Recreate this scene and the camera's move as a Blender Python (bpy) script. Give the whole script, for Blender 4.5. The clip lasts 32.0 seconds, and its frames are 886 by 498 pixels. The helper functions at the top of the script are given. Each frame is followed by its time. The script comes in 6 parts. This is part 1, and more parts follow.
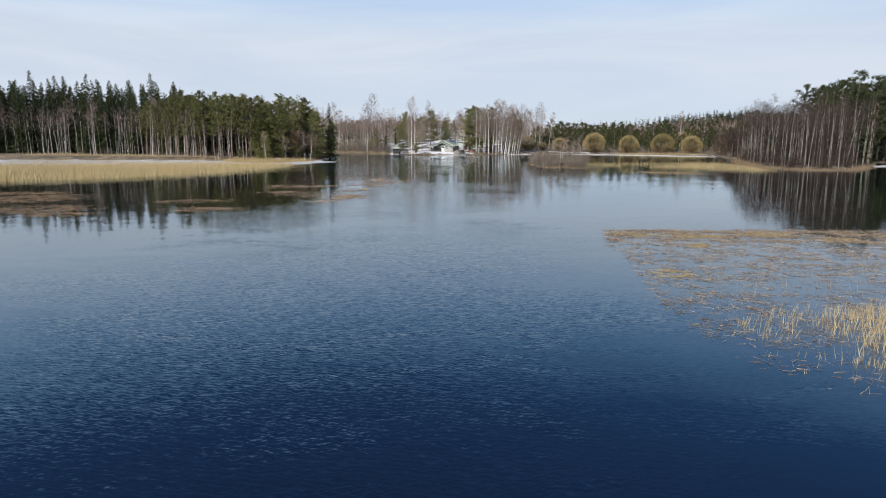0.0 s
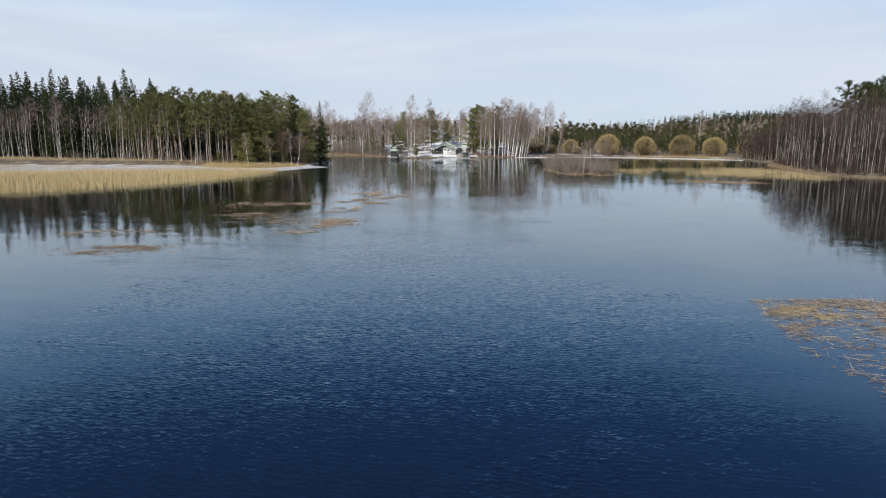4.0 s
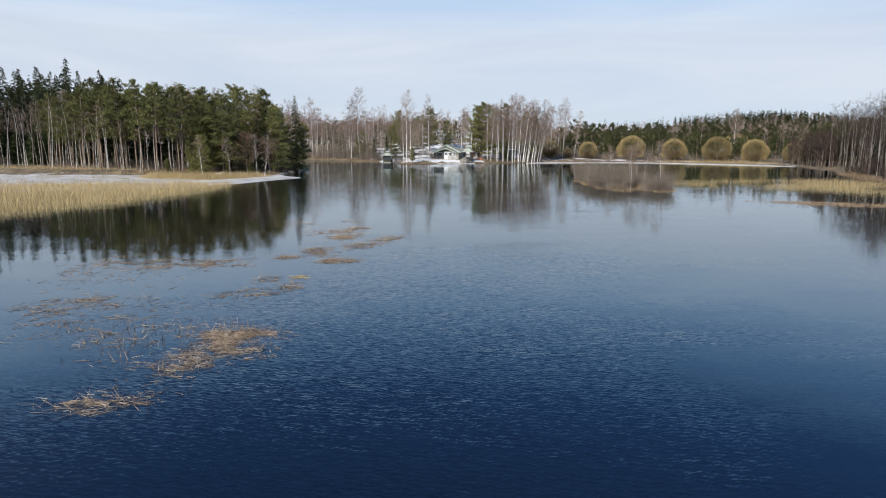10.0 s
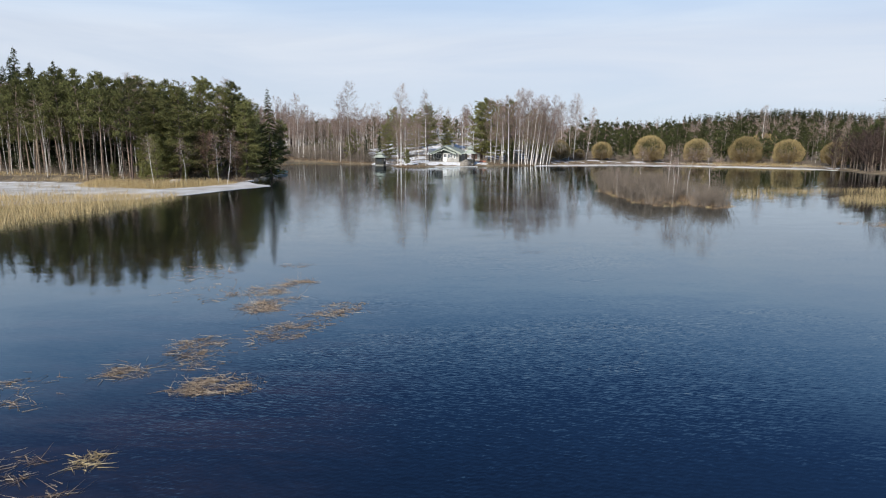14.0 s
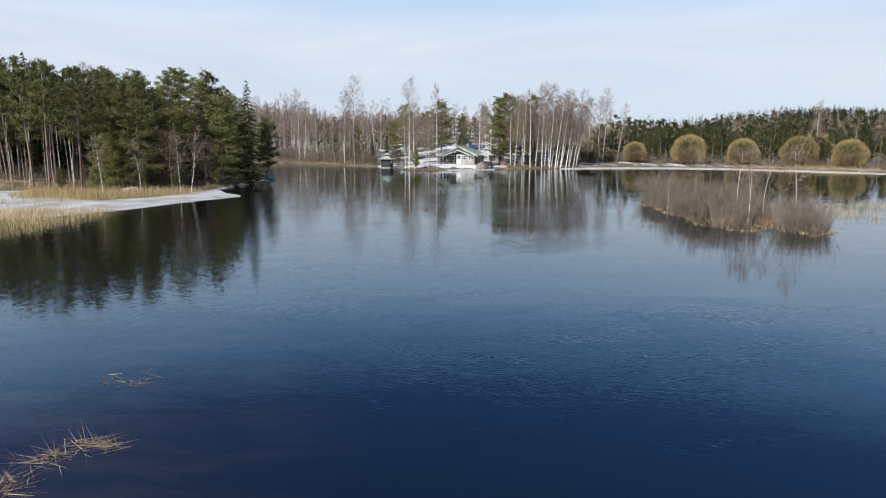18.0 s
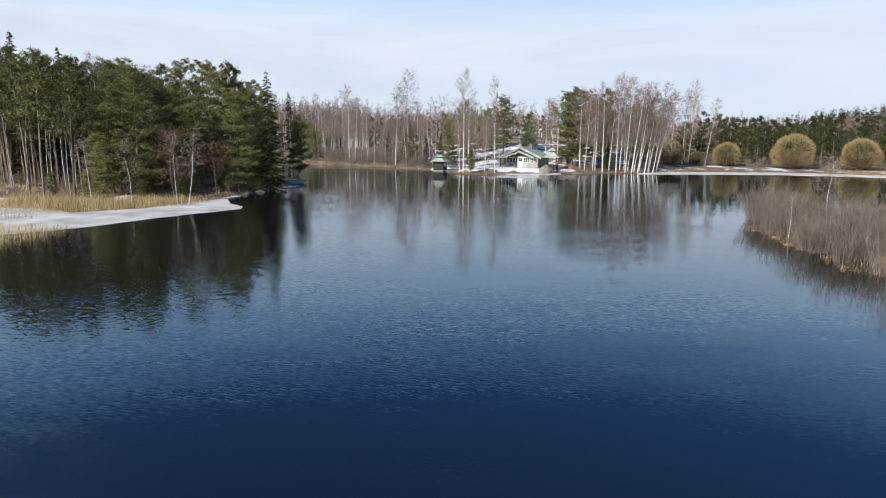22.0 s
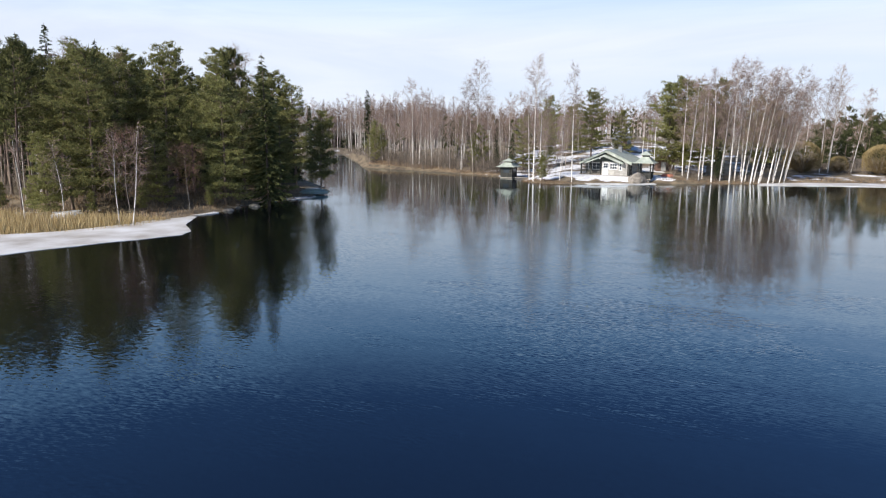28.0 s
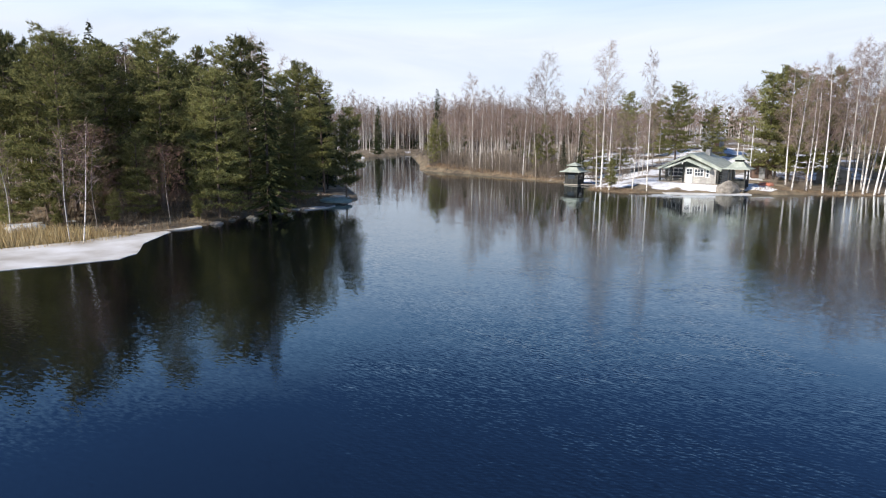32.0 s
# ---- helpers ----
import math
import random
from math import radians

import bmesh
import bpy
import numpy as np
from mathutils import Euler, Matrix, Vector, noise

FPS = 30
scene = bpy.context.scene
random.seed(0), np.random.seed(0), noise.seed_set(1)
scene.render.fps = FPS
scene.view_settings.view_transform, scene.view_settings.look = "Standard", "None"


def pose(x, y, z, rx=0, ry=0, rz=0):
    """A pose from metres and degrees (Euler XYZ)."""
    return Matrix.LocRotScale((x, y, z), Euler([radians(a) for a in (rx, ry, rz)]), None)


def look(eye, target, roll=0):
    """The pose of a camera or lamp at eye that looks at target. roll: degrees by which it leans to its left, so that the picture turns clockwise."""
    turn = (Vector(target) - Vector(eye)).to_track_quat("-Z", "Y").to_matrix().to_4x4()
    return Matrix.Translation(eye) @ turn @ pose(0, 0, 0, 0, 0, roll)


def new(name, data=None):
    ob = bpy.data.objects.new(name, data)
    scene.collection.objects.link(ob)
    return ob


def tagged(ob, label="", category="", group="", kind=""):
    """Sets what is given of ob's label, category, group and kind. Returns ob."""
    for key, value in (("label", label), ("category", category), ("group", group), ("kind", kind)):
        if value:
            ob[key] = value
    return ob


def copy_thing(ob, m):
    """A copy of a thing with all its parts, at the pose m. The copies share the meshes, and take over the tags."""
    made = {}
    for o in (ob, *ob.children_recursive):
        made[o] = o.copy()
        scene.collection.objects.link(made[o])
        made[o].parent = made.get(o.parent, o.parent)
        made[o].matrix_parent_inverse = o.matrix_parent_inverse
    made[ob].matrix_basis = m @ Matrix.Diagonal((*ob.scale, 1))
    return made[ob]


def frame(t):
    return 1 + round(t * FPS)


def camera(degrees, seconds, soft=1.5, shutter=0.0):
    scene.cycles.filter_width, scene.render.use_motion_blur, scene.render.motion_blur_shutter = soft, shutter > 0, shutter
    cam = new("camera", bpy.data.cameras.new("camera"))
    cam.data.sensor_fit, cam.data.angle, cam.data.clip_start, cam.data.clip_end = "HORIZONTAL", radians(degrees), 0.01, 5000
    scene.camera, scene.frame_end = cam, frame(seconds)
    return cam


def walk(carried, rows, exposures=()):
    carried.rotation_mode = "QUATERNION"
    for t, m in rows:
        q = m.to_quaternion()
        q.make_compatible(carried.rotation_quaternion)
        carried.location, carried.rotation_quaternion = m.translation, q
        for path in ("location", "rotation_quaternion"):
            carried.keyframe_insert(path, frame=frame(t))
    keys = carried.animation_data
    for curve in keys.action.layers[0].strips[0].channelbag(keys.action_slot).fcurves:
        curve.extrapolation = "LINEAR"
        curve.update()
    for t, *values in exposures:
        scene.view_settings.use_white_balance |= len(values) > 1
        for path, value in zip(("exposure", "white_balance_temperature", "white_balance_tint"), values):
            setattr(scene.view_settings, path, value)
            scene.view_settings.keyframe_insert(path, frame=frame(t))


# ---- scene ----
# ---------------------------------------------------------------- camera
cam = camera(70.0, 32.0, soft=1.15)
# seconds, x, y, z, tilt, turn
PATH = [
    (0, 0.00, 0.00, 6.20, 79.89, -0.11),
    (1.5, -0.72, 6.36, 6.31, 79.89, -0.23),
    (3, -1.35, 12.96, 6.42, 79.90, -0.34),
    (4.5, -1.87, 19.72, 6.53, 79.95, -0.46),
    (6, -2.27, 26.57, 6.62, 79.99, -0.57),
    (7.5, -2.52, 33.47, 6.71, 79.97, -0.65),
    (9, -2.60, 40.36, 6.79, 79.94, -0.72),
    (10.5, -2.53, 47.20, 6.86, 80.04, -0.68),
    (12, -2.29, 53.95, 6.93, 80.00, -0.63),
    (13, -2.04, 58.38, 6.97, 79.97, -0.59),
    (13.5, -1.89, 60.57, 6.99, 79.96, -0.56),
    (14, -1.72, 62.74, 7.01, 79.94, -0.58),
    (14.5, -1.53, 64.90, 7.02, 79.93, -0.67),
    (16.5, -0.64, 73.34, 7.08, 79.88, -0.94),
    (17, -0.38, 75.40, 7.10, 79.87, -0.59),
    (17.5, -0.11, 77.44, 7.11, 79.85, 0.19),
    (18, 0.17, 79.45, 7.12, 79.84, 1.35),
    (18.5, 0.46, 81.45, 7.13, 79.83, 2.54),
    (19, 0.77, 83.42, 7.14, 79.81, 3.48),
    (19.5, 1.08, 85.37, 7.15, 79.80, 4.40),
    (20, 1.39, 87.30, 7.16, 79.80, 5.10),
    (20.5, 1.72, 89.21, 7.17, 79.79, 5.39),
    (21, 2.04, 91.10, 7.17, 79.78, 5.92),
    (21.5, 2.37, 92.96, 7.18, 79.77, 6.93),
    (22, 2.71, 94.80, 7.18, 79.76, 7.99),
    (22.5, 3.04, 96.63, 7.19, 79.77, 9.04),
    (23, 3.37, 98.43, 7.19, 79.79, 10.16),
    (23.5, 3.70, 100.21, 7.19, 79.78, 11.26),
    (24, 4.02, 101.97, 7.19, 79.78, 11.83),
    (24.5, 4.34, 103.72, 7.19, 79.78, 12.47),
    (25, 4.65, 105.44, 7.19, 79.78, 13.40),
    (25.5, 4.95, 107.15, 7.19, 79.77, 14.24),
    (27.5, 6.00, 113.83, 7.18, 79.76, 16.93),
    (28, 6.22, 115.47, 7.18, 79.76, 17.56),
    (28.5, 6.42, 117.10, 7.17, 79.77, 18.15),
    (29, 6.59, 118.71, 7.17, 79.77, 18.79),
    (29.5, 6.73, 120.32, 7.16, 79.78, 19.54),
    (30, 6.84, 121.92, 7.15, 79.79, 20.47),
    (30.5, 6.92, 123.52, 7.14, 79.80, 21.61),
    (31, 6.97, 125.11, 7.13, 79.81, 22.83),
    (31.5, 6.98, 126.71, 7.12, 79.82, 24.17),
    (32, 6.95, 128.30, 7.11, 79.83, 25.33),
]
walk(cam, [(t, pose(x, y, z, rx, 0, rz) @ pose(0, 0, 0, 0, 0, 0.22)) for t, x, y, z, rx, rz in PATH],
     exposures=[(0, -0.04, 6500, 10), (13, 0.0, 6500, 10), (22, 0.13, 6500, 11), (32, 0.33, 6580, 13)])

# ---------------------------------------------------------------- light
SUN_FROM = Vector((-0.46, -0.70, 0.56)).normalized()
world = bpy.data.worlds.new("sky")
scene.world = world
world.use_nodes = True
wt = world.node_tree
wt.nodes.clear()
w_out = wt.nodes.new("ShaderNodeOutputWorld")
w_bg = wt.nodes.new("ShaderNodeBackground")
w_sky = wt.nodes.new("ShaderNodeTexSky")
w_sky.sky_type = "NISHITA"
w_sky.sun_disc = False
w_sky.sun_elevation = math.asin(SUN_FROM.z)
w_sky.sun_rotation = math.atan2(SUN_FROM.x, SUN_FROM.y)
w_sky.air_density = 1.0
w_sky.dust_density = 0.3
w_sky.ozone_density = 2.6
# thin high cloud veil
w_co = wt.nodes.new("ShaderNodeTexCoord")
w_map = wt.nodes.new("ShaderNodeMapping")
w_map.inputs["Scale"].default_value = (1.0, 2.2, 9.0)
w_map.inputs["Rotation"].default_value = (0.08, -0.1, 0.3)
w_noise = wt.nodes.new("ShaderNodeTexNoise")
w_noise.inputs["Scale"].default_value = 1.6
w_noise.inputs["Detail"].default_value = 7
w_noise.inputs["Roughness"].default_value = 0.55
w_noise.inputs["Distortion"].default_value = 0.6
w_ramp = wt.nodes.new("ShaderNodeMapRange")
w_ramp.inputs["From Min"].default_value = 0.38
w_ramp.inputs["From Max"].default_value = 0.64
w_ramp.inputs["To Min"].default_value = 0.84
w_ramp.inputs["To Max"].default_value = 1.0
w_sep = wt.nodes.new("ShaderNodeSeparateXYZ")
w_low = wt.nodes.new("ShaderNodeMapRange")
w_low.inputs["From Min"].default_value = 0.22
w_low.inputs["From Max"].default_value = 0.39
w_low.inputs["To Min"].default_value = 1.0
w_low.inputs["To Max"].default_value = 0.03
w_mul = wt.nodes.new("ShaderNodeMath")
w_mul.operation = "MULTIPLY"
w_mix = wt.nodes.new("ShaderNodeMix")
w_mix.data_type = "RGBA"
wt.links.new(w_co.outputs["Generated"], w_map.inputs["Vector"])
wt.links.new(w_map.outputs["Vector"], w_noise.inputs["Vector"])
wt.links.new(w_noise.outputs["Fac"], w_ramp.inputs["Value"])
wt.links.new(w_co.outputs["Generated"], w_sep.inputs["Vector"])
wt.links.new(w_sep.outputs["Z"], w_low.inputs["Value"])
wt.links.new(w_ramp.outputs["Result"], w_mul.inputs[0])
wt.links.new(w_low.outputs["Result"], w_mul.inputs[1])
wt.links.new(w_mul.outputs["Value"], w_mix.inputs["Factor"])
w_tint = wt.nodes.new("ShaderNodeMix")
w_tint.data_type = "RGBA"
w_tint.blend_type = "MULTIPLY"
w_tint.inputs["Factor"].default_value = 1.0
w_tint.inputs["B"].default_value = (0.235, 0.41, 0.64, 1)
wt.links.new(w_sky.outputs["Color"], w_tint.inputs["A"])
wt.links.new(w_tint.outputs["Result"], w_mix.inputs["A"])
# the veil thins to clear blue higher up
w_up = wt.nodes.new("ShaderNodeMapRange")
w_up.inputs["From Min"].default_value = 0.14
w_up.inputs["From Max"].default_value = 0.31
w_veil = wt.nodes.new("ShaderNodeMix")
w_veil.data_type = "RGBA"
w_veil.inputs["A"].default_value = (5.05, 5.55, 6.3, 1)
w_veil.inputs["B"].default_value = (2.65, 4.9, 7.6, 1)
wt.links.new(w_sep.outputs["Z"], w_up.inputs["Value"])
wt.links.new(w_up.outputs["Result"], w_veil.inputs["Factor"])
wt.links.new(w_veil.outputs["Result"], w_mix.inputs["B"])
wt.links.new(w_mix.outputs["Result"], w_bg.inputs["Color"])
w_bg.inputs["Strength"].default_value = 0.14
wt.links.new(w_bg.outputs["Background"], w_out.inputs["Surface"])

sun = new("sun", bpy.data.lights.new("sun", "SUN"))
sun.data.energy = 5.0
sun.data.angle = radians(0.6)
sun.data.color = (1.0, 0.95, 0.87)
sun.matrix_world = look(SUN_FROM * 200, (0, 0, 0))


# ---------------------------------------------------------------- materials
def material(name, colors, scale=1.0, rough=0.85, bump=0.0, bump_scale=20.0, vary=0.0, squash=(1, 1, 1), metal=0.0, detail=6, spec=0.3):
    """A noise-mixed surface: two or three base colours, fine relief, and a little change from object to object."""
    m = bpy.data.materials.new(name)
    m.use_nodes = True
    t = m.node_tree
    b = t.nodes["Principled BSDF"]
    co = t.nodes.new("ShaderNodeTexCoord")
    mp = t.nodes.new("ShaderNodeMapping")
    mp.inputs["Scale"].default_value = squash
    n1 = t.nodes.new("ShaderNodeTexNoise")
    n1.inputs["Scale"].default_value = scale
    n1.inputs["Detail"].default_value = detail
    ramp = t.nodes.new("ShaderNodeValToRGB")
    el = ramp.color_ramp.elements
    steps = np.linspace(0.32, 0.68, len(colors))
    while len(el) < len(colors):
        el.new(0.5)
    for e, p, c in zip(el, steps, colors):
        e.position = float(p)
        e.color = (*c, 1)
    t.links.new(co.outputs["Object"], mp.inputs["Vector"])
    t.links.new(mp.outputs["Vector"], n1.inputs["Vector"])
    t.links.new(n1.outputs["Fac"], ramp.inputs["Fac"])
    last = ramp.outputs["Color"]
    if vary:
        info = t.nodes.new("ShaderNodeObjectInfo")
        hsv = t.nodes.new("ShaderNodeHueSaturation")
        r1 = t.nodes.new("ShaderNodeMapRange")
        r1.inputs["To Min"].default_value = 1 - vary
        r1.inputs["To Max"].default_value = 1 + vary
        r2 = t.nodes.new("ShaderNodeMapRange")
        r2.inputs["To Min"].default_value = 0.5 - vary * 0.06
        r2.inputs["To Max"].default_value = 0.5 + vary * 0.06
        t.links.new(info.outputs["Random"], r1.inputs["Value"])
        t.links.new(info.outputs["Random"], r2.inputs["Value"])
        t.links.new(r1.outputs["Result"], hsv.inputs["Value"])
        t.links.new(r2.outputs["Result"], hsv.inputs["Hue"])
        t.links.new(last, hsv.inputs["Color"])
        last = hsv.outputs["Color"]
    t.links.new(last, b.inputs["Base Color"])
    b.inputs["Roughness"].default_value = rough
    b.inputs["Metallic"].default_value = metal
    b.inputs["Specular IOR Level"].default_value = spec
    if bump:
        n2 = t.nodes.new("ShaderNodeTexNoise")
        n2.inputs["Scale"].default_value = bump_scale
        n2.inputs["Detail"].default_value = 5
        bp = t.nodes.new("ShaderNodeBump")
        bp.inputs["Strength"].default_value = bump
        bp.inputs["Distance"].default_value = 0.03
        t.links.new(mp.outputs["Vector"], n2.inputs["Vector"])
        t.links.new(n2.outputs["Fac"], bp.inputs["Height"])
        t.links.new(bp.outputs["Normal"], b.inputs["Normal"])
    return m


def island_material(name, colors, rough=0.9, spec=0.15, trans=0.0):
    """Leaves, twigs and straws: each piece takes its own tone."""
    m = bpy.data.materials.new(name)
    m.use_nodes = True
    t = m.node_tree
    b = t.nodes["Principled BSDF"]
    geo = t.nodes.new("ShaderNodeNewGeometry")
    ramp = t.nodes.new("ShaderNodeValToRGB")
    el = ramp.color_ramp.elements
    while len(el) < len(colors):
        el.new(0.5)
    for e, p, c in zip(el, np.linspace(0, 1, len(colors)), colors):
        e.position = float(p)
        e.color = (*c, 1)
    info = t.nodes.new("ShaderNodeObjectInfo")
    hsv = t.nodes.new("ShaderNodeHueSaturation")
    r1 = t.nodes.new("ShaderNodeMapRange")
    r1.inputs["To Min"].default_value = 0.78
    r1.inputs["To Max"].default_value = 1.22
    t.links.new(geo.outputs["Random Per Island"], ramp.inputs["Fac"])
    t.links.new(info.outputs["Random"], r1.inputs["Value"])
    t.links.new(r1.outputs["Result"], hsv.inputs["Value"])
    t.links.new(ramp.outputs["Color"], hsv.inputs["Color"])
    t.links.new(hsv.outputs["Color"], b.inputs["Base Color"])
    b.inputs["Roughness"].default_value = rough
    b.inputs["Specular IOR Level"].default_value = spec
    if trans:
        tr = t.nodes.new("ShaderNodeBsdfTranslucent")
        mx = t.nodes.new("ShaderNodeMixShader")
        mx.inputs["Fac"].default_value = trans
        t.links.new(hsv.outputs["Color"], tr.inputs["Color"])
        t.links.new(b.outputs["BSDF"], mx.inputs[1])
        t.links.new(tr.outputs["BSDF"], mx.inputs[2])
        t.links.new(mx.outputs["Shader"], t.nodes["Material Output"].inputs["Surface"])
    return m


def birch_bark():
    m = bpy.data.materials.new("birch_bark")
    m.use_nodes = True
    t = m.node_tree
    b = t.nodes["Principled BSDF"]
    co = t.nodes.new("ShaderNodeTexCoord")
    mp = t.nodes.new("ShaderNodeMapping")
    mp.inputs["Scale"].default_value = (2.0, 2.0, 5.0)
    n1 = t.nodes.new("ShaderNodeTexNoise")
    n1.inputs["Scale"].default_value = 1.3
    n1.inputs["Detail"].default_value = 6
    r = t.nodes.new("ShaderNodeValToRGB")
    for e, p, c in zip(r.color_ramp.elements, (0.36, 0.46), ((0.12, 0.10, 0.085, 1), (0.80, 0.76, 0.70, 1))):
        e.position = p
        e.color = c
    info = t.nodes.new("ShaderNodeObjectInfo")
    hsv = t.nodes.new("ShaderNodeHueSaturation")
    r1 = t.nodes.new("ShaderNodeMapRange")
    r1.inputs["To Min"].default_value = 0.62
    r1.inputs["To Max"].default_value = 1.12
    t.links.new(info.outputs["Random"], r1.inputs["Value"])
    t.links.new(r1.outputs["Result"], hsv.inputs["Value"])
    t.links.new(co.outputs["Object"], mp.inputs["Vector"])
    t.links.new(mp.outputs["Vector"], n1.inputs["Vector"])
    t.links.new(n1.outputs["Fac"], r.inputs["Fac"])
    t.links.new(r.outputs["Color"], hsv.inputs["Color"])
    t.links.new(hsv.outputs["Color"], b.inputs["Base Color"])
    b.inputs["Roughness"].default_value = 0.8
    return m


WAVE_BREEZE, WAVE_PAWS, WAVE_CALM, WATER_IOR = 0.120, 0.085, 0.024, 2.05


def water_material():
    """Dark lake water. The slopes of the wavelets come straight from noise, so that they hold at any distance."""
    m = bpy.data.materials.new("lake_water")
    m.use_nodes = True
    t = m.node_tree
    t.nodes.remove(t.nodes["Principled BSDF"])
    co = t.nodes.new("ShaderNodeTexCoord")
    place = t.nodes.new("ShaderNodeSeparateXYZ")
    t.links.new(co.outputs["Object"], place.inputs["Vector"])

    def noise_at(scale, detail, stretch, turn, rough=0.5, dist=0.0):
        mp = t.nodes.new("ShaderNodeMapping")
        mp.inputs["Scale"].default_value = stretch
        mp.inputs["Rotation"].default_value = (0, 0, radians(turn))
        n = t.nodes.new("ShaderNodeTexNoise")
        n.inputs["Scale"].default_value = scale
        n.inputs["Detail"].default_value = detail
        n.inputs["Roughness"].default_value = rough
        n.inputs["Distortion"].default_value = dist
        t.links.new(co.outputs["Object"], mp.inputs["Vector"])
        t.links.new(mp.outputs["Vector"], n.inputs["Vector"])
        return n

    def mathn(op, a, v):
        n = t.nodes.new("ShaderNodeMath")
        n.operation = op
        for k, s in enumerate((a, v)):
            if isinstance(s, (int, float)):
                n.inputs[k].default_value = s
            else:
                t.links.new(s, n.inputs[k])
        return n.outputs["Value"]

    def ease(v, a, b, c, d):
        n = t.nodes.new("ShaderNodeMapRange")
        n.interpolation_type = "SMOOTHSTEP"
        for key, val in zip(("From Min", "From Max", "To Min", "To Max"), (a, b, c, d)):
            n.inputs[key].default_value = val
        t.links.new(v, n.inputs["Value"])
        return n.outputs["Result"]

    def slopes(n, gain):
        """Two slopes out of a noise's colour, times a gain that is a number or a socket."""
        sub = t.nodes.new("ShaderNodeVectorMath")
        sub.operation = "SUBTRACT"
        sub.inputs[1].default_value = (0.5, 0.5, 0.5)
        t.links.new(n.outputs["Color"], sub.inputs[0])
        sc = t.nodes.new("ShaderNodeVectorMath")
        sc.operation = "SCALE"
        t.links.new(sub.outputs["Vector"], sc.inputs[0])
        if isinstance(gain, (int, float)):
            sc.inputs["Scale"].default_value = gain
        else:
            t.links.new(gain, sc.inputs["Scale"])
        return sc.outputs["Vector"]

    def plus(a, b):
        n = t.nodes.new("ShaderNodeVectorMath")
        t.links.new(a, n.inputs[0])
        t.links.new(b, n.inputs[1])
        return n.outputs["Vector"]

    # the breeze follows the current, a band that drifts east as it goes up the lake
    off = mathn("ABSOLUTE", mathn("SUBTRACT", place.outputs["X"], mathn("ADD", mathn("MULTIPLY", place.outputs["Y"], 0.09), -8.5)), 0)
    reach = t.nodes.new("ShaderNodeValToRGB")
    el = reach.color_ramp.elements
    for k in range(5):
        el.new(0.5)
    for e, (y, g) in zip(el, ((0, 1.0), (45, 0.95), (80, 0.70), (100, 0.15), (118, 0.25), (136, 0.90), (250, 0.22))):
        e.position = y / 250
        e.color = (g, g, g, 1)
    t.links.new(mathn("DIVIDE", place.outputs["Y"], 250.0), reach.inputs["Fac"])
    band = mathn("MULTIPLY", ease(off, 2.0, 20.0, 0.30, 0.0), reach.outputs["Color"])
    patch = mathn("ADD", noise_at(0.045, 7, (0.7, 1.15, 1), 12, 0.62, 0.9).outputs["Fac"], band)
    breeze = ease(patch, 0.56, 0.78, 0.0, 1.0)
    # cat's paws: small ragged rough spots with sharp borders
    paw = noise_at(0.22, 8, (0.55, 1.5, 1), 8, 0.68, 1.4).outputs["Fac"]
    paws = mathn("MULTIPLY", ease(paw, 0.53, 0.60, 0.0, 1.0), ease(patch, 0.46, 0.66, 0.0, 1.0))
    gain = mathn("ADD", mathn("ADD", mathn("MULTIPLY", breeze, WAVE_BREEZE), mathn("MULTIPLY", paws, WAVE_PAWS)), WAVE_CALM)

    def train(scale, turn, lean, amount, seed):
        """Short wind wavelets that run one way, broken up by noise: their slope along the run."""
        mp = t.nodes.new("ShaderNodeMapping")
        mp.inputs["Location"].default_value = (seed, seed * 0.7, 0)
        mp.inputs["Rotation"].default_value = (0, 0, radians(turn))
        w = t.nodes.new("ShaderNodeTexWave")
        w.wave_type = "BANDS"
        w.bands_direction = "Y"
        w.inputs["Scale"].default_value = scale
        w.inputs["Distortion"].default_value = lean
        w.inputs["Detail"].default_value = 1.5
        w.inputs["Detail Scale"].default_value = 1.6
        w.inputs["Detail Roughness"].default_value = 0.55
        t.links.new(co.outputs["Object"], mp.inputs["Vector"])
        t.links.new(mp.outputs["Vector"], w.inputs["Vector"])
        rise = mathn("MULTIPLY", mathn("MULTIPLY", mathn("SUBTRACT", w.outputs["Fac"], 0.5), gain), amount)
        way = t.nodes.new("ShaderNodeVectorMath")
        way.operation = "SCALE"
        way.inputs[0].default_value = (math.sin(radians(turn)), math.cos(radians(turn)), 0)
        t.links.new(rise, way.inputs["Scale"])
        return way.outputs["Vector"]

    wave = plus(train(1.9, 9, 8.0, 0.30, 0.0), train(2.9, -26, 7.0, 0.24, 3.7))
    # along the wooded point a light air keeps a fine riffle on the water
    riffle = mathn("MULTIPLY", ease(mathn("ADD", place.outputs["X"], mathn("MULTIPLY", patch, 12.0)), -12.0, 6.0, 1.0, 0.0), ease(place.outputs["Y"], 158.0, 190.0, 0.15, 0.0))
    riffle = mathn("MULTIPLY", riffle, ease(place.outputs["Y"], 96.0, 120.0, 0.0, 1.0))
    fine = slopes(noise_at(8.0, 2, (0.5, 1.2, 1), -14, 0.5, 0.3), mathn("ADD", mathn("MULTIPLY", gain, 0.85), riffle))
    swell = slopes(noise_at(0.45, 3, (0.6, 1.4, 1), 6, 0.5, 0.8), 0.02)
    tilt = plus(plus(wave, fine), swell)
    sep = t.nodes.new("ShaderNodeSeparateXYZ")
    t.links.new(tilt, sep.inputs["Vector"])
    nrm = t.nodes.new("ShaderNodeCombineXYZ")
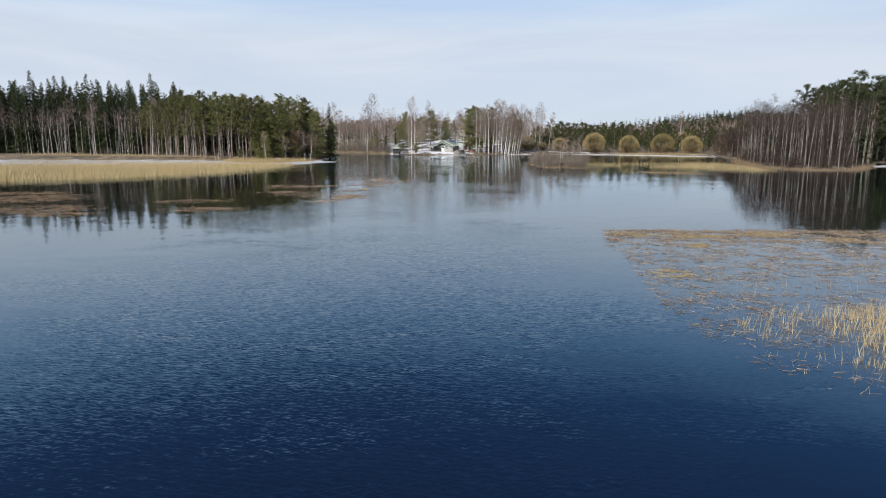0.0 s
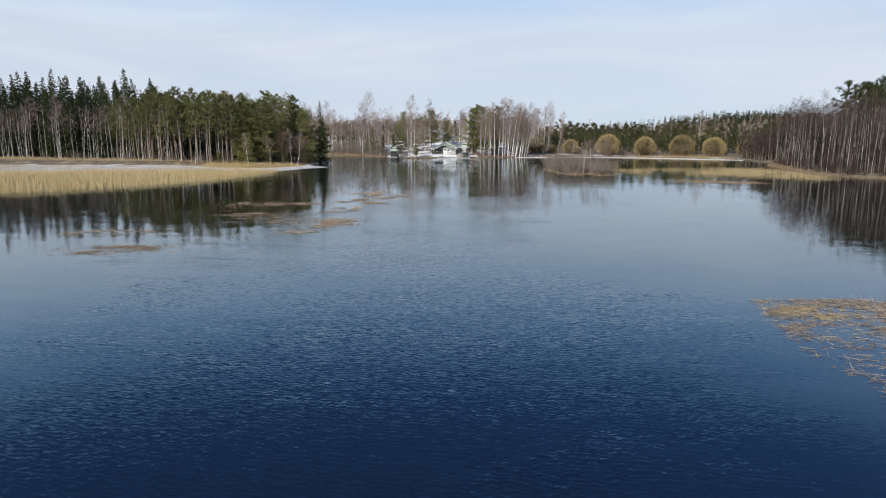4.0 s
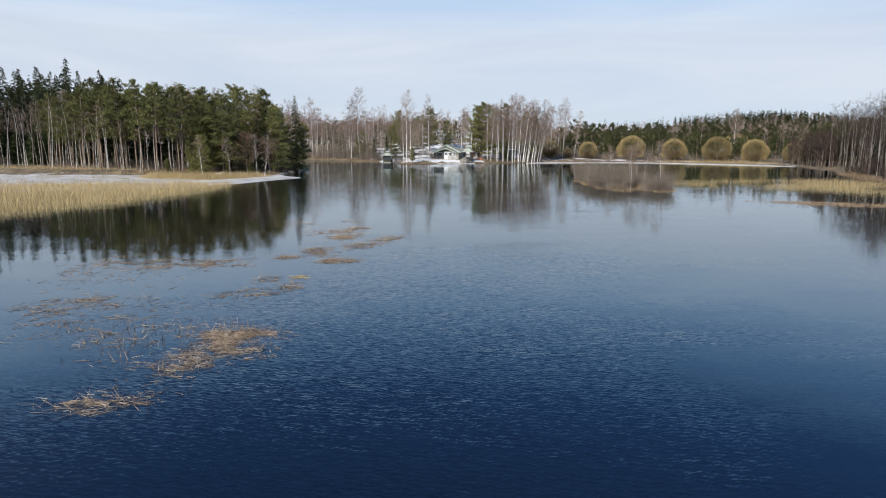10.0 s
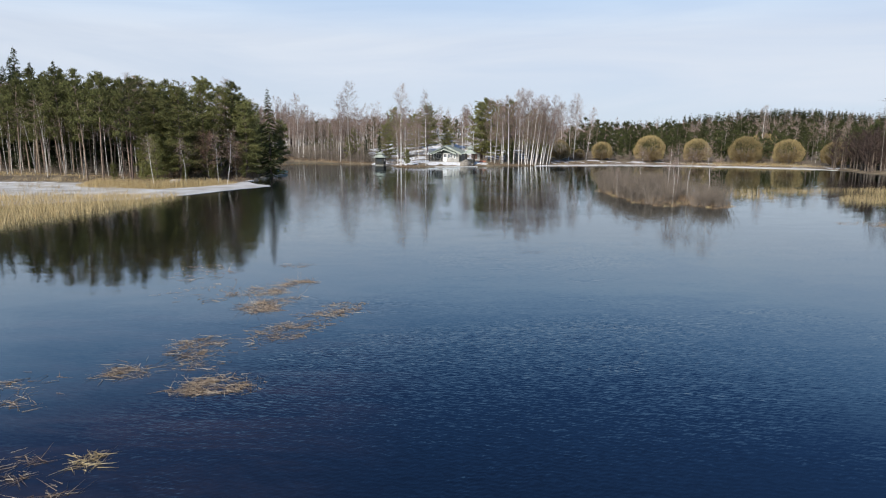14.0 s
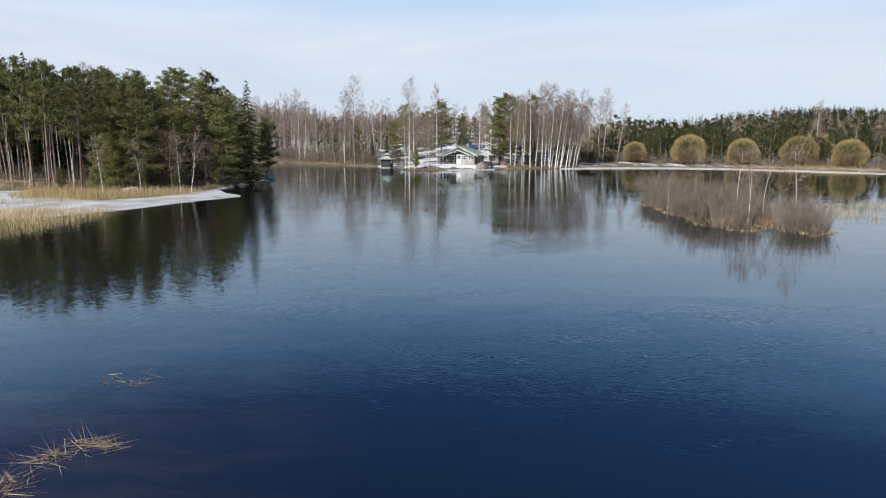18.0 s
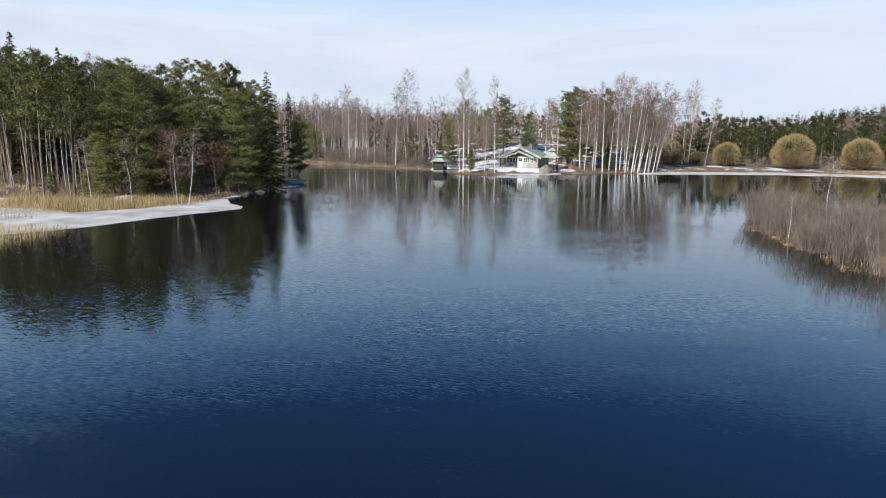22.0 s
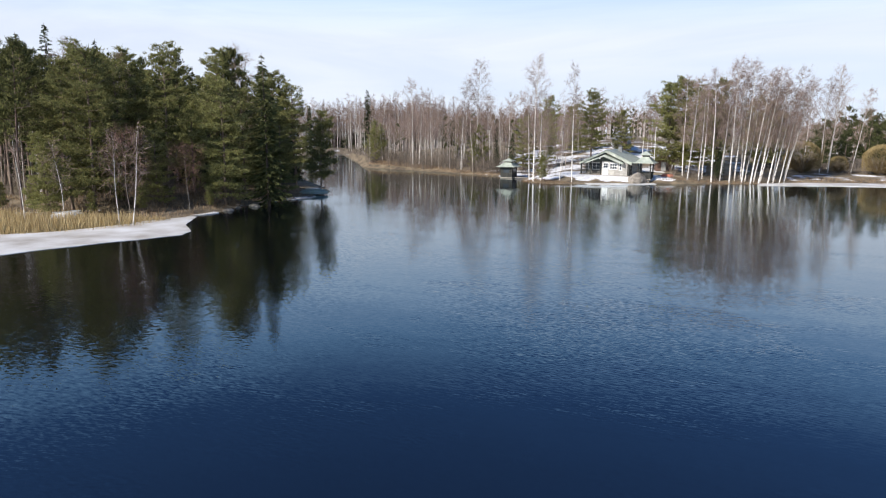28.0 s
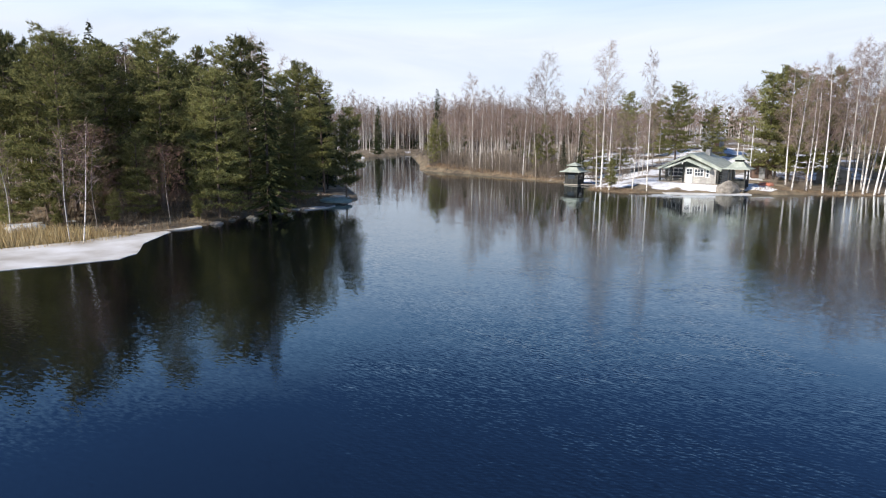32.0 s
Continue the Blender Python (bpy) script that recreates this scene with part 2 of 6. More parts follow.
    t.links.new(sep.outputs["X"], nrm.inputs["X"])
    t.links.new(sep.outputs["Y"], nrm.inputs["Y"])
    nrm.inputs["Z"].default_value = 1.0
    unit_n = t.nodes.new("ShaderNodeVectorMath")
    unit_n.operation = "NORMALIZE"
    t.links.new(nrm.outputs["Vector"], unit_n.inputs[0])
    # dark body, and a mirror whose share follows the angle
    body = t.nodes.new("ShaderNodeBsdfDiffuse")
    # brown lake bed shows through in the shallows
    def shoal(x, y, rx, ry):
        ex = mathn("DIVIDE", mathn("SUBTRACT", place.outputs["X"], x), rx)
        ey = mathn("DIVIDE", mathn("SUBTRACT", place.outputs["Y"], y), ry)
        return ease(mathn("ADD", mathn("MULTIPLY", ex, ex), mathn("MULTIPLY", ey, ey)), 0.25, 1.2, 1.0, 0.0)

    bed = mathn("MAXIMUM", mathn("MAXIMUM", shoal(-14.0, 86.0, 12.0, 26.0), shoal(20.0, 27.0, 13.0, 18.0)), mathn("MULTIPLY", shoal(-30.0, 62.0, 22.0, 16.0), 0.5))
    weed = ease(noise_at(0.5, 6, (0.35, 1.3, 1), 18, 0.65, 0.8).outputs["Fac"], 0.40, 0.66, 0.25, 1.0)
    floor_mix = t.nodes.new("ShaderNodeMix")
    floor_mix.data_type = "RGBA"
    floor_mix.inputs["A"].default_value = (0.0016, 0.0018, 0.0030, 1)
    floor_mix.inputs["B"].default_value = (0.030, 0.019, 0.016, 1)
    t.links.new(mathn("MULTIPLY", bed, weed), floor_mix.inputs["Factor"])
    t.links.new(floor_mix.outputs["Result"], body.inputs["Color"])
    mirror = t.nodes.new("ShaderNodeBsdfGlossy")
    mirror.inputs["Color"].default_value = (0.90, 0.97, 1.0, 1)
    mirror.inputs["Roughness"].default_value = 0.04
    fres = t.nodes.new("ShaderNodeFresnel")
    fres.inputs["IOR"].default_value = WATER_IOR
    mx = t.nodes.new("ShaderNodeMixShader")
    for n in (mirror, fres):
        t.links.new(unit_n.outputs["Vector"], n.inputs["Normal"])
    t.links.new(fres.outputs["Fac"], mx.inputs["Fac"])
    t.links.new(body.outputs["BSDF"], mx.inputs[1])
    t.links.new(mirror.outputs["BSDF"], mx.inputs[2])
    t.links.new(mx.outputs["Shader"], t.nodes["Material Output"].inputs["Surface"])
    return m


def ground_material():
    """Litter and dead grass, with old snow where the mesh's snow weight and a noise say so."""
    m = bpy.data.materials.new("spring_ground")
    m.use_nodes = True
    t = m.node_tree
    b = t.nodes["Principled BSDF"]
    co = t.nodes.new("ShaderNodeTexCoord")
    n1 = t.nodes.new("ShaderNodeTexNoise")
    n1.inputs["Scale"].default_value = 0.5
    n1.inputs["Detail"].default_value = 9
    n1.inputs["Roughness"].default_value = 0.65
    r1 = t.nodes.new("ShaderNodeValToRGB")
    r1.color_ramp.elements.new(0.5)
    for e, p, c in zip(r1.color_ramp.elements, (0.34, 0.5, 0.66), ((0.065, 0.050, 0.034, 1), (0.16, 0.123, 0.078, 1), (0.30, 0.24, 0.152, 1))):
        e.position = p
        e.color = c
    at = t.nodes.new("ShaderNodeAttribute")
    at.attribute_name = "snow"
    n2 = t.nodes.new("ShaderNodeTexNoise")
    n2.inputs["Scale"].default_value = 0.22
    n2.inputs["Detail"].default_value = 7
    n2.inputs["Roughness"].default_value = 0.6
    add = t.nodes.new("ShaderNodeMath")
    add.operation = "ADD"
    edge = t.nodes.new("ShaderNodeMapRange")
    edge.inputs["From Min"].default_value = 0.97
    edge.inputs["From Max"].default_value = 1.03
    n3 = t.nodes.new("ShaderNodeTexNoise")
    n3.inputs["Scale"].default_value = 1.7
    n3.inputs["Detail"].default_value = 6
    r3 = t.nodes.new("ShaderNodeValToRGB")
    for e, p, c in zip(r3.color_ramp.elements, (0.3, 0.6), ((0.62, 0.61, 0.60, 1), (0.84, 0.85, 0.87, 1))):
        e.position = p
        e.color = c
    mix = t.nodes.new("ShaderNodeMix")
    mix.data_type = "RGBA"
    bp = t.nodes.new("ShaderNodeBump")
    bp.inputs["Strength"].default_value = 0.6
    bp.inputs["Distance"].default_value = 0.12
    for n in (n1, n2, n3):
        t.links.new(co.outputs["Object"], n.inputs["Vector"])
    t.links.new(n1.outputs["Fac"], r1.inputs["Fac"])
    t.links.new(n3.outputs["Fac"], r3.inputs["Fac"])
    t.links.new(n2.outputs["Fac"], add.inputs[0])
    t.links.new(at.outputs["Fac"], add.inputs[1])
    t.links.new(add.outputs["Value"], edge.inputs["Value"])
    t.links.new(edge.outputs["Result"], mix.inputs["Factor"])
    t.links.new(r1.outputs["Color"], mix.inputs["A"])
    t.links.new(r3.outputs["Color"], mix.inputs["B"])
    t.links.new(mix.outputs["Result"], b.inputs["Base Color"])
    t.links.new(n1.outputs["Fac"], bp.inputs["Height"])
    t.links.new(bp.outputs["Normal"], b.inputs["Normal"])
    b.inputs["Roughness"].default_value = 0.9
    return m


MAT_WATER = water_material()
MAT_GROUND = ground_material()
MAT_ICE = material("rotten_ice", ((0.40, 0.37, 0.33), (0.58, 0.565, 0.54), (0.74, 0.74, 0.74)), 0.35, 0.55, 0.4, 3.0, detail=9)
MAT_BIRCH = birch_bark()
MAT_PINEBARK = material("pine_bark", ((0.10, 0.075, 0.06), (0.20, 0.152, 0.12), (0.34, 0.26, 0.20)), 1.4, 0.9, 0.5, 12, 0.25, (3, 3, 1))
MAT_SPRUCEBARK = material("spruce_bark", ((0.06, 0.05, 0.04), (0.16, 0.12, 0.10)), 3, 0.9, 0.5, 14, 0.2)
MAT_THINBARK = material("young_birch_bark", ((0.20, 0.165, 0.14), (0.40, 0.35, 0.30), (0.64, 0.58, 0.52)), 0.8, 0.85, 0.3, 12, 0.3, (3, 3, 1))
MAT_POLEBARK = material("pale_birch_bark", ((0.10, 0.08, 0.068), (0.27, 0.235, 0.205), (0.56, 0.52, 0.46)), 0.8, 0.85, 0.3, 12, 0.55, (3, 3, 1))
MAT_GREYBARK = material("grey_bark", ((0.16, 0.14, 0.12), (0.34, 0.31, 0.27)), 3, 0.9, 0.4, 14, 0.25)
MAT_PINE = island_material("pine_needles", ((0.112, 0.119, 0.050), (0.230, 0.232, 0.089), (0.365, 0.350, 0.142)), trans=0.46)
# pine needles in a middle tone, for the tall bare-stemmed pines
MAT_PINEMID = island_material("mid_pine_needles", ((0.055, 0.064, 0.027), (0.115, 0.121, 0.045), (0.200, 0.195, 0.074)), trans=0.2)
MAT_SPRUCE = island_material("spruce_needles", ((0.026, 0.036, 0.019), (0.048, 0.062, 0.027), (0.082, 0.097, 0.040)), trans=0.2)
# pine needles in a darker tone, for far stands and the narrow spruce
MAT_PINEDARK = island_material("dark_pine_needles", ((0.036, 0.044, 0.019), (0.066, 0.076, 0.029), (0.112, 0.118, 0.046)), trans=0.2)
MAT_TWIG = island_material("birch_twigs", ((0.145, 0.100, 0.082), (0.26, 0.185, 0.152), (0.41, 0.325, 0.278)))
MAT_REDTWIG = island_material("alder_twigs", ((0.09, 0.052, 0.040), (0.16, 0.095, 0.072), (0.25, 0.155, 0.120)))
# much darker twig tone, for the right grove, its bushes and the thickets
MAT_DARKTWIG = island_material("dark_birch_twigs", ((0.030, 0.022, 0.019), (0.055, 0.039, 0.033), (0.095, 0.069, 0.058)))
MAT_FARBARK = island_material("far_birch_bark", ((0.16, 0.13, 0.11), (0.36, 0.32, 0.29), (0.66, 0.62, 0.57)))
MAT_BUSH = island_material("bush_twigs", ((0.10, 0.08, 0.064), (0.18, 0.148, 0.118), (0.29, 0.245, 0.20)))
MAT_WILLOW = island_material("willow_twigs", ((0.19, 0.135, 0.062), (0.30, 0.23, 0.108), (0.42, 0.335, 0.165)))
# browner low twigs hold the shade beneath the crown in their colour
MAT_WILLOWLOW = island_material("shaded_willow_twigs", ((0.13, 0.095, 0.05), (0.22, 0.16, 0.085), (0.28, 0.21, 0.11)))
MAT_REED = island_material("dry_reed", ((0.33, 0.235, 0.11), (0.48, 0.365, 0.185), (0.62, 0.50, 0.285)), trans=0.15)
MAT_STRAW = island_material("wet_straw", ((0.12, 0.082, 0.062), (0.25, 0.185, 0.130), (0.47, 0.385, 0.28)))
MAT_SEDGE = island_material("brown_sedge", ((0.13, 0.085, 0.055), (0.24, 0.165, 0.10), (0.38, 0.28, 0.18)))
MAT_GREENROOF = material("green_painted_roof", ((0.27, 0.305, 0.255), (0.36, 0.395, 0.335), (0.47, 0.50, 0.435)), 1.5, 0.55, 0.2, 9)
# green gable boards, darkened further to paint the shade under the roof overhang
MAT_GREENTRIM = material("shaded_green_board", ((0.035, 0.046, 0.037), (0.07, 0.085, 0.07)), 3, 0.6, 0.2, 15)
MAT_LOG = material("grey_log_wall", ((0.30, 0.29, 0.26), (0.45, 0.43, 0.39)), 2, 0.8, 0.4, 10, 0.15, (1, 1, 6))
# log wall colour darkened to paint in the shade of the porch
MAT_SHADELOG = material("porch_shade_log", ((0.055, 0.055, 0.050), (0.12, 0.115, 0.10)), 2, 0.8, 0.4, 10, 0.15, (1, 1, 6))
MAT_DARKWOOD = material("dark_tarred_wood", ((0.025, 0.026, 0.024), (0.06, 0.06, 0.052)), 3, 0.8, 0.3, 14, 0.2)
MAT_WHITE = material("white_paint", ((0.72, 0.72, 0.70), (0.82, 0.82, 0.80)), 3, 0.5, 0.1, 15)
MAT_DECK = material("weathered_deck", ((0.26, 0.23, 0.19), (0.40, 0.36, 0.31)), 4, 0.85, 0.3, 15, 0.2, (6, 1, 1))
MAT_STONE = material("granite_boulder", ((0.13, 0.115, 0.092), (0.24, 0.215, 0.18), (0.35, 0.32, 0.275)), 1.6, 0.85, 0.6, 8, 0.15)
MAT_ORANGE = material("faded_orange_hull", ((0.45, 0.14, 0.08), (0.58, 0.22, 0.14)), 2, 0.45, 0.1, 9)
MAT_TEAL = material("faded_teal_hull", ((0.17, 0.24, 0.21), (0.28, 0.35, 0.31)), 2, 0.5, 0.1, 9)
MAT_BROWN = material("brown_boards", ((0.10, 0.065, 0.05), (0.17, 0.11, 0.085)), 2, 0.8, 0.3, 12)
MAT_GREYWALL = material("grey_boards", ((0.22, 0.22, 0.21), (0.34, 0.34, 0.33)), 2, 0.8, 0.3, 12)
MAT_STEEL = material("galvanised_pole", ((0.55, 0.55, 0.55), (0.70, 0.70, 0.70)), 4, 0.4, 0.0, 9, metal=0.3)
MAT_GLASS = bpy.data.materials.new("window_glass")
MAT_GLASS.use_nodes = True
MAT_GLASS.node_tree.nodes["Principled BSDF"].inputs["Base Color"].default_value = (0.05, 0.06, 0.07, 1)
MAT_GLASS.node_tree.nodes["Principled BSDF"].inputs["Roughness"].default_value = 0.05


# ---------------------------------------------------------------- builders
def mesh_from(name, verts, faces, mat, smooth=False):
    """A mesh from arrays; faces is one array, or a list of arrays, of equal-sided faces."""
    me = bpy.data.meshes.new(name)
    me.from_pydata(np.asarray(verts, float).tolist(), [], [f for part in (faces if isinstance(faces, list) else [faces]) for f in np.asarray(part).tolist()])
    me.materials.append(mat)
    if smooth:
        me.polygons.foreach_set("use_smooth", [True] * len(me.polygons))
    me.update()
    return me


def part(name, data, mat, parent=None, label="", at=None):
    """Links a bmesh or a mesh as one object, under a thing where one is given."""
    if isinstance(data, bmesh.types.BMesh):
        me = bpy.data.meshes.new(name)
        data.to_mesh(me)
        data.free()
        me.materials.append(mat)
    else:
        me = data
    ob = new(name, me)
    if parent is not None:
        ob.parent = parent
    if at is not None:
        ob.matrix_basis = at
    if label:
        ob["label"] = label
    return ob


def unit(v):
    return v / np.maximum(np.linalg.norm(v, axis=-1, keepdims=True), 1e-9)


def spikes(p, d, length, width, rng, sides=3, facing=None):
    """Thin tapered spikes from points p along d; sides 1 gives a single blade."""
    p, d = np.asarray(p, float), unit(np.asarray(d, float))
    n = len(p)
    length, width = np.broadcast_to(length, n)[:, None], np.broadcast_to(width, n)[:, None]
    ref = unit(rng.normal(size=(n, 3))) if facing is None else unit(unit(facing) + rng.normal(0, 0.30, (n, 3)))
    a = unit(np.cross(d, ref))
    b = np.cross(d, a)
    tip = p + d * length
    if sides == 1:
        v = np.stack([p - a * width / 2, p + a * width / 2, tip], 1).reshape(-1, 3)
        return v, np.arange(3 * n).reshape(n, 3)
    ring = [p + (a * math.cos(k * 2.0944) + b * math.sin(k * 2.0944)) * width / 2 for k in range(3)]
    v = np.stack([*ring, tip], 1).reshape(-1, 3)
    o = (np.arange(n) * 4)[:, None]
    f = np.concatenate([o + [0, 1, 3], o + [1, 2, 3], o + [2, 0, 3]])
    return v, f


def tubes(lines, radii, sides=5):
    """Tapered tubes along polylines."""
    vs, fs, base = [], [], 0
    for line, rad in zip(lines, radii):
        line = np.asarray(line, float)
        k = len(line)
        d = unit(np.gradient(line, axis=0))
        a = unit(np.cross(d, [0.31, 0.95, 0.05]))
        b = np.cross(d, a)
        ang = np.arange(sides) * 2 * np.pi / sides
        ring = line[:, None] + (a[:, None] * np.cos(ang)[None, :, None] + b[:, None] * np.sin(ang)[None, :, None]) * np.asarray(rad)[:, None, None]
        vs.append(ring.reshape(-1, 3))
        i = (np.arange(k - 1) * sides)[:, None] + np.arange(sides)
        j = (np.arange(k - 1) * sides)[:, None] + (np.arange(sides) + 1) % sides
        fs.append(np.stack([i, j, j + sides, i + sides], -1).reshape(-1, 4) + base)
        base += k * sides
    return np.concatenate(vs), np.concatenate(fs)


def joined(pieces):
    vs, fs, base = [], [], 0
    for v, f in pieces:
        vs.append(v)
        fs.append(np.asarray(f) + base)
        base += len(v)
    return np.concatenate(vs), fs


def box(bm, x0, y0, z0, x1, y1, z1, bevel=0.0):
    """A box added to a bmesh."""
    made = bmesh.ops.create_cube(bm, size=1.0, matrix=Matrix.Translation(((x0 + x1) / 2, (y0 + y1) / 2, (z0 + z1) / 2)) @ Matrix.Diagonal((x1 - x0, y1 - y0, z1 - z0, 1)))
    if bevel:
        edges = {e for v in made["verts"] for e in v.link_edges}
        bmesh.ops.bevel(bm, geom=list(edges), offset=bevel, segments=1, affect="EDGES")
    return bm


def boxed(*dims, bevel=0.0):
    return box(bmesh.new(), *dims, bevel=bevel)


def slab(points, thick):
    """A plate: a polygon in space, thickened along its normal."""
    bm = bmesh.new()
    f = bm.faces.new([bm.verts.new(p) for p in points])
    f.normal_update()
    n = f.normal.copy()
    ext = bmesh.ops.extrude_face_region(bm, geom=[f])
    bmesh.ops.translate(bm, verts=[g for g in ext["geom"] if isinstance(g, bmesh.types.BMVert)], vec=n * -thick)
    bmesh.ops.recalc_face_normals(bm, faces=bm.faces)
    return bm


# ---------------------------------------------------------------- land and water
SHORE_LEFT = [(-420, 40), (-95, 66), (-55, 80), (-45, 87), (-38, 97), (-33, 110), (-32, 124), (-33, 138), (-34, 150), (-32, 158), (-31, 164), (-32, 172),
              (-31, 181), (-31, 187), (-35, 193), (-62, 226), (-95, 264), (-150, 300), (-420, 330)]
SHORE_NORTH = [(-420, 400), (-140, 330), (-102, 300), (-113, 356), (-86, 306), (-62, 264), (-53, 246), (-38, 237), (-26, 229.5), (-19, 226), (-14, 222.5), (-11, 212.5),
               (-7, 210.6), (2, 214), (8, 217), (15, 219), (23, 221.3), (30, 226), (46, 229), (60, 226), (75, 218), (85, 209), (87, 199), (81.5, 184), (76, 173),
               (69, 152), (64, 130), (67, 119), (78, 118), (94, 134), (112, 158), (140, 166), (420, 120)]
ISLET_OUT = [(21.4, 154), (19.8, 147), (19.9, 138), (20.2, 131), (21.3, 128.2), (22.8, 128.3), (24.4, 130.6), (25.2, 127.4), (26.0, 125.4), (28.2, 126.6), (30.2, 131), (29.8, 142), (27.4, 151), (24.2, 156)]
rng_o = random.Random(5)
ISLET = []
for (x0, y0), (x1, y1) in zip(ISLET_OUT, ISLET_OUT[1:] + ISLET_OUT[:1]):
    k = max(2, int(math.hypot(x1 - x0, y1 - y0) / 0.9))
    for j in range(k):
        ISLET.append((x0 + (x1 - x0) * j / k + rng_o.uniform(-0.4, 0.4), y0 + (y1 - y0) * j / k + rng_o.uniform(-0.4, 0.4)))


def inside(poly, x, y):
    hit = np.zeros(np.shape(x), bool)
    for (x0, y0), (x1, y1) in zip(poly, poly[1:] + poly[:1]):
        if y0 != y1:
            hit ^= ((y0 > y) != (y1 > y)) & (x < (x1 - x0) * (y - y0) / (y1 - y0) + x0)
    return hit


def distance(poly, x, y):
    best = np.full(np.shape(x), 1e9)
    for (x0, y0), (x1, y1) in zip(poly, poly[1:] + poly[:1]):
        dx, dy = x1 - x0, y1 - y0
        u = np.clip(((x - x0) * dx + (y - y0) * dy) / (dx * dx + dy * dy), 0, 1)
        best = np.minimum(best, np.hypot(x - x0 - u * dx, y - y0 - u * dy))
    return np.where(inside(poly, x, y), best, -best)


LAND = [SHORE_LEFT + [(-900, 330), (-900, 40)], SHORE_NORTH + [(3800, 120), (3800, 3800), (-3800, 3800), (-3800, 400)], ISLET]


def smooth01(v):
    v = np.clip(v, 0, 1)
    return v * v * (3 - 2 * v)


def land_height(x, y):
    """Height of the ground: lake bed below zero, low banks, a slope behind the cottage and far hills."""
    x, y = np.asarray(x, float), np.asarray(y, float)
    left, north, islet = (distance(p, x, y) for p in LAND)
    d = np.maximum(np.maximum(left, north), islet)
    z = np.where(d > 0, 0.40 * (1 - np.exp(-np.maximum(d, 0) / 2.5)), np.maximum(d * 0.22, -1.6))
    z = z + np.where(north > 0, 4.2 * smooth01((y - 222) / 70) * smooth01((x + 75) / 50) * smooth01((62 - x) / 40), 0)
    z = z + np.where(north > 0, 1.0 * smooth01((y - 228) / 60), 0)
    z = z + np.where(left > 0, 0.35 * smooth01((left - 12) / 25) - 0.28 * smooth01((162 - y) / 12) * smooth01((x + 140) / 40), 0)
    z = np.where((left > 0) & (y < 163) & (x > -125), np.minimum(z, -0.04 + 0.2 * smooth01((y - 155) / 8)), z)
    z = z + np.where((north > 0) & (y > 330), 5 * smooth01((y - 340) / 200) * smooth01((x - 60) / 160) + 11 * np.exp(-((x - 262) / 90) ** 2 - ((y - 545) / 60) ** 2), 0)
    z = z + np.where(north > 0, 0.62 * smooth01((y - 213.5) / 5) * smooth01((x + 11) / 5) * smooth01((16 - x) / 6), 0)
    z = np.where((islet > 0) & (north < 0), -0.08 + 0.16 * smooth01((islet - 1.6) / 1.6), z)
    z = np.where((north > 0) & (x > 60) & (y < 190), np.minimum(z, -0.06 + 0.5 * smooth01((north - 2.0) / 5.0)), z)
    z = z + 0.12 * np.sin(x * 0.21 + 1.3) * np.sin(y * 0.17) * smooth01(d / 8) * np.where((left > 0) & (y < 163), 0, 1)
    return z


def spread(lo, hi, step, far):
    """Even steps inside, growing ones outside, out to far."""
    mid = np.arange(lo, hi + step / 2, step)
    out = [hi]
    grow = step
    while out[-1] < far:
        grow *= 1.35
        out.append(out[-1] + grow)
    low = [lo]
    grow = step
    while low[-1] > -far:
        grow *= 1.35
        low.append(low[-1] - grow)
    return np.array(low[:0:-1] + mid.tolist() + out[1:])


def build_ground():
    xs, ys = spread(-130, 130, 1.6, 3800), spread(74, 300, 1.6, 3800)
    gx, gy = np.meshgrid(xs, ys)
    gz = land_height(gx, gy)
    n, k = gx.shape
    i = (np.arange(n - 1) * k)[:, None] + np.arange(k - 1)
    faces = np.stack([i, i + 1, i + k + 1, i + k], -1).reshape(-1, 4)
    me = mesh_from("ground", np.stack([gx, gy, gz], -1).reshape(-1, 3), faces, MAT_GROUND, True)
    x, y = gx.ravel(), gy.ravel()
    left, north = distance(LAND[0], x, y), distance(LAND[1], x, y)
    snow = np.full(x.shape, 0.10)
    lawn = smooth01((x + 30) / 12) * smooth01((32 - x) / 12) * smooth01((y - 213) / 2) * smooth01((320 - y) / 60) * (north > 0.4)
    lawn = lawn * np.where(x > 10, smooth01((y - 229) / 6), 1)
    snow = np.where(north > 0, 0.10 + 0.42 * lawn, snow)
    yard = smooth01(1 - np.hypot((x - 4.0) / 11.0, (y - 218.5) / 5.5)) * 1.2
    snow = np.maximum(snow, np.minimum(yard + 0.1, 0.8) * (north > 0))
    bank = (north > 1.5) & (north < 11) & (x > 28) & (x < 92) & (y > 205)
    snow = np.maximum(snow, 0.46 * bank)
    wood = smooth01((x + 130) / 20) * smooth01((-75 - x) / 8) * (y > 292)
    snow = np.maximum(snow, 0.38 * wood)
    snow = np.where((left > 0), 0.30 + 0.32 * smooth01(1 - np.abs(y - 152) / 14) * smooth01((-36 - x) / 8), snow)
    at = me.attributes.new("snow", "FLOAT", "POINT")
    at.data.foreach_set("value", snow.astype(np.float32))
    tagged(part("ground", me, MAT_GROUND), "forest floor and dead grass with patches of old snow", "ground", kind="structure")


build_ground()
tagged(part("water", mesh_from("water", [(-3800, -3800, 0), (3800, -3800, 0), (3800, 3800, 0), (-3800, 3800, 0)], np.array([[0, 1, 2, 3]]), MAT_WATER), MAT_WATER),
       "dark blue lake water with light ripples", "water", kind="structure")


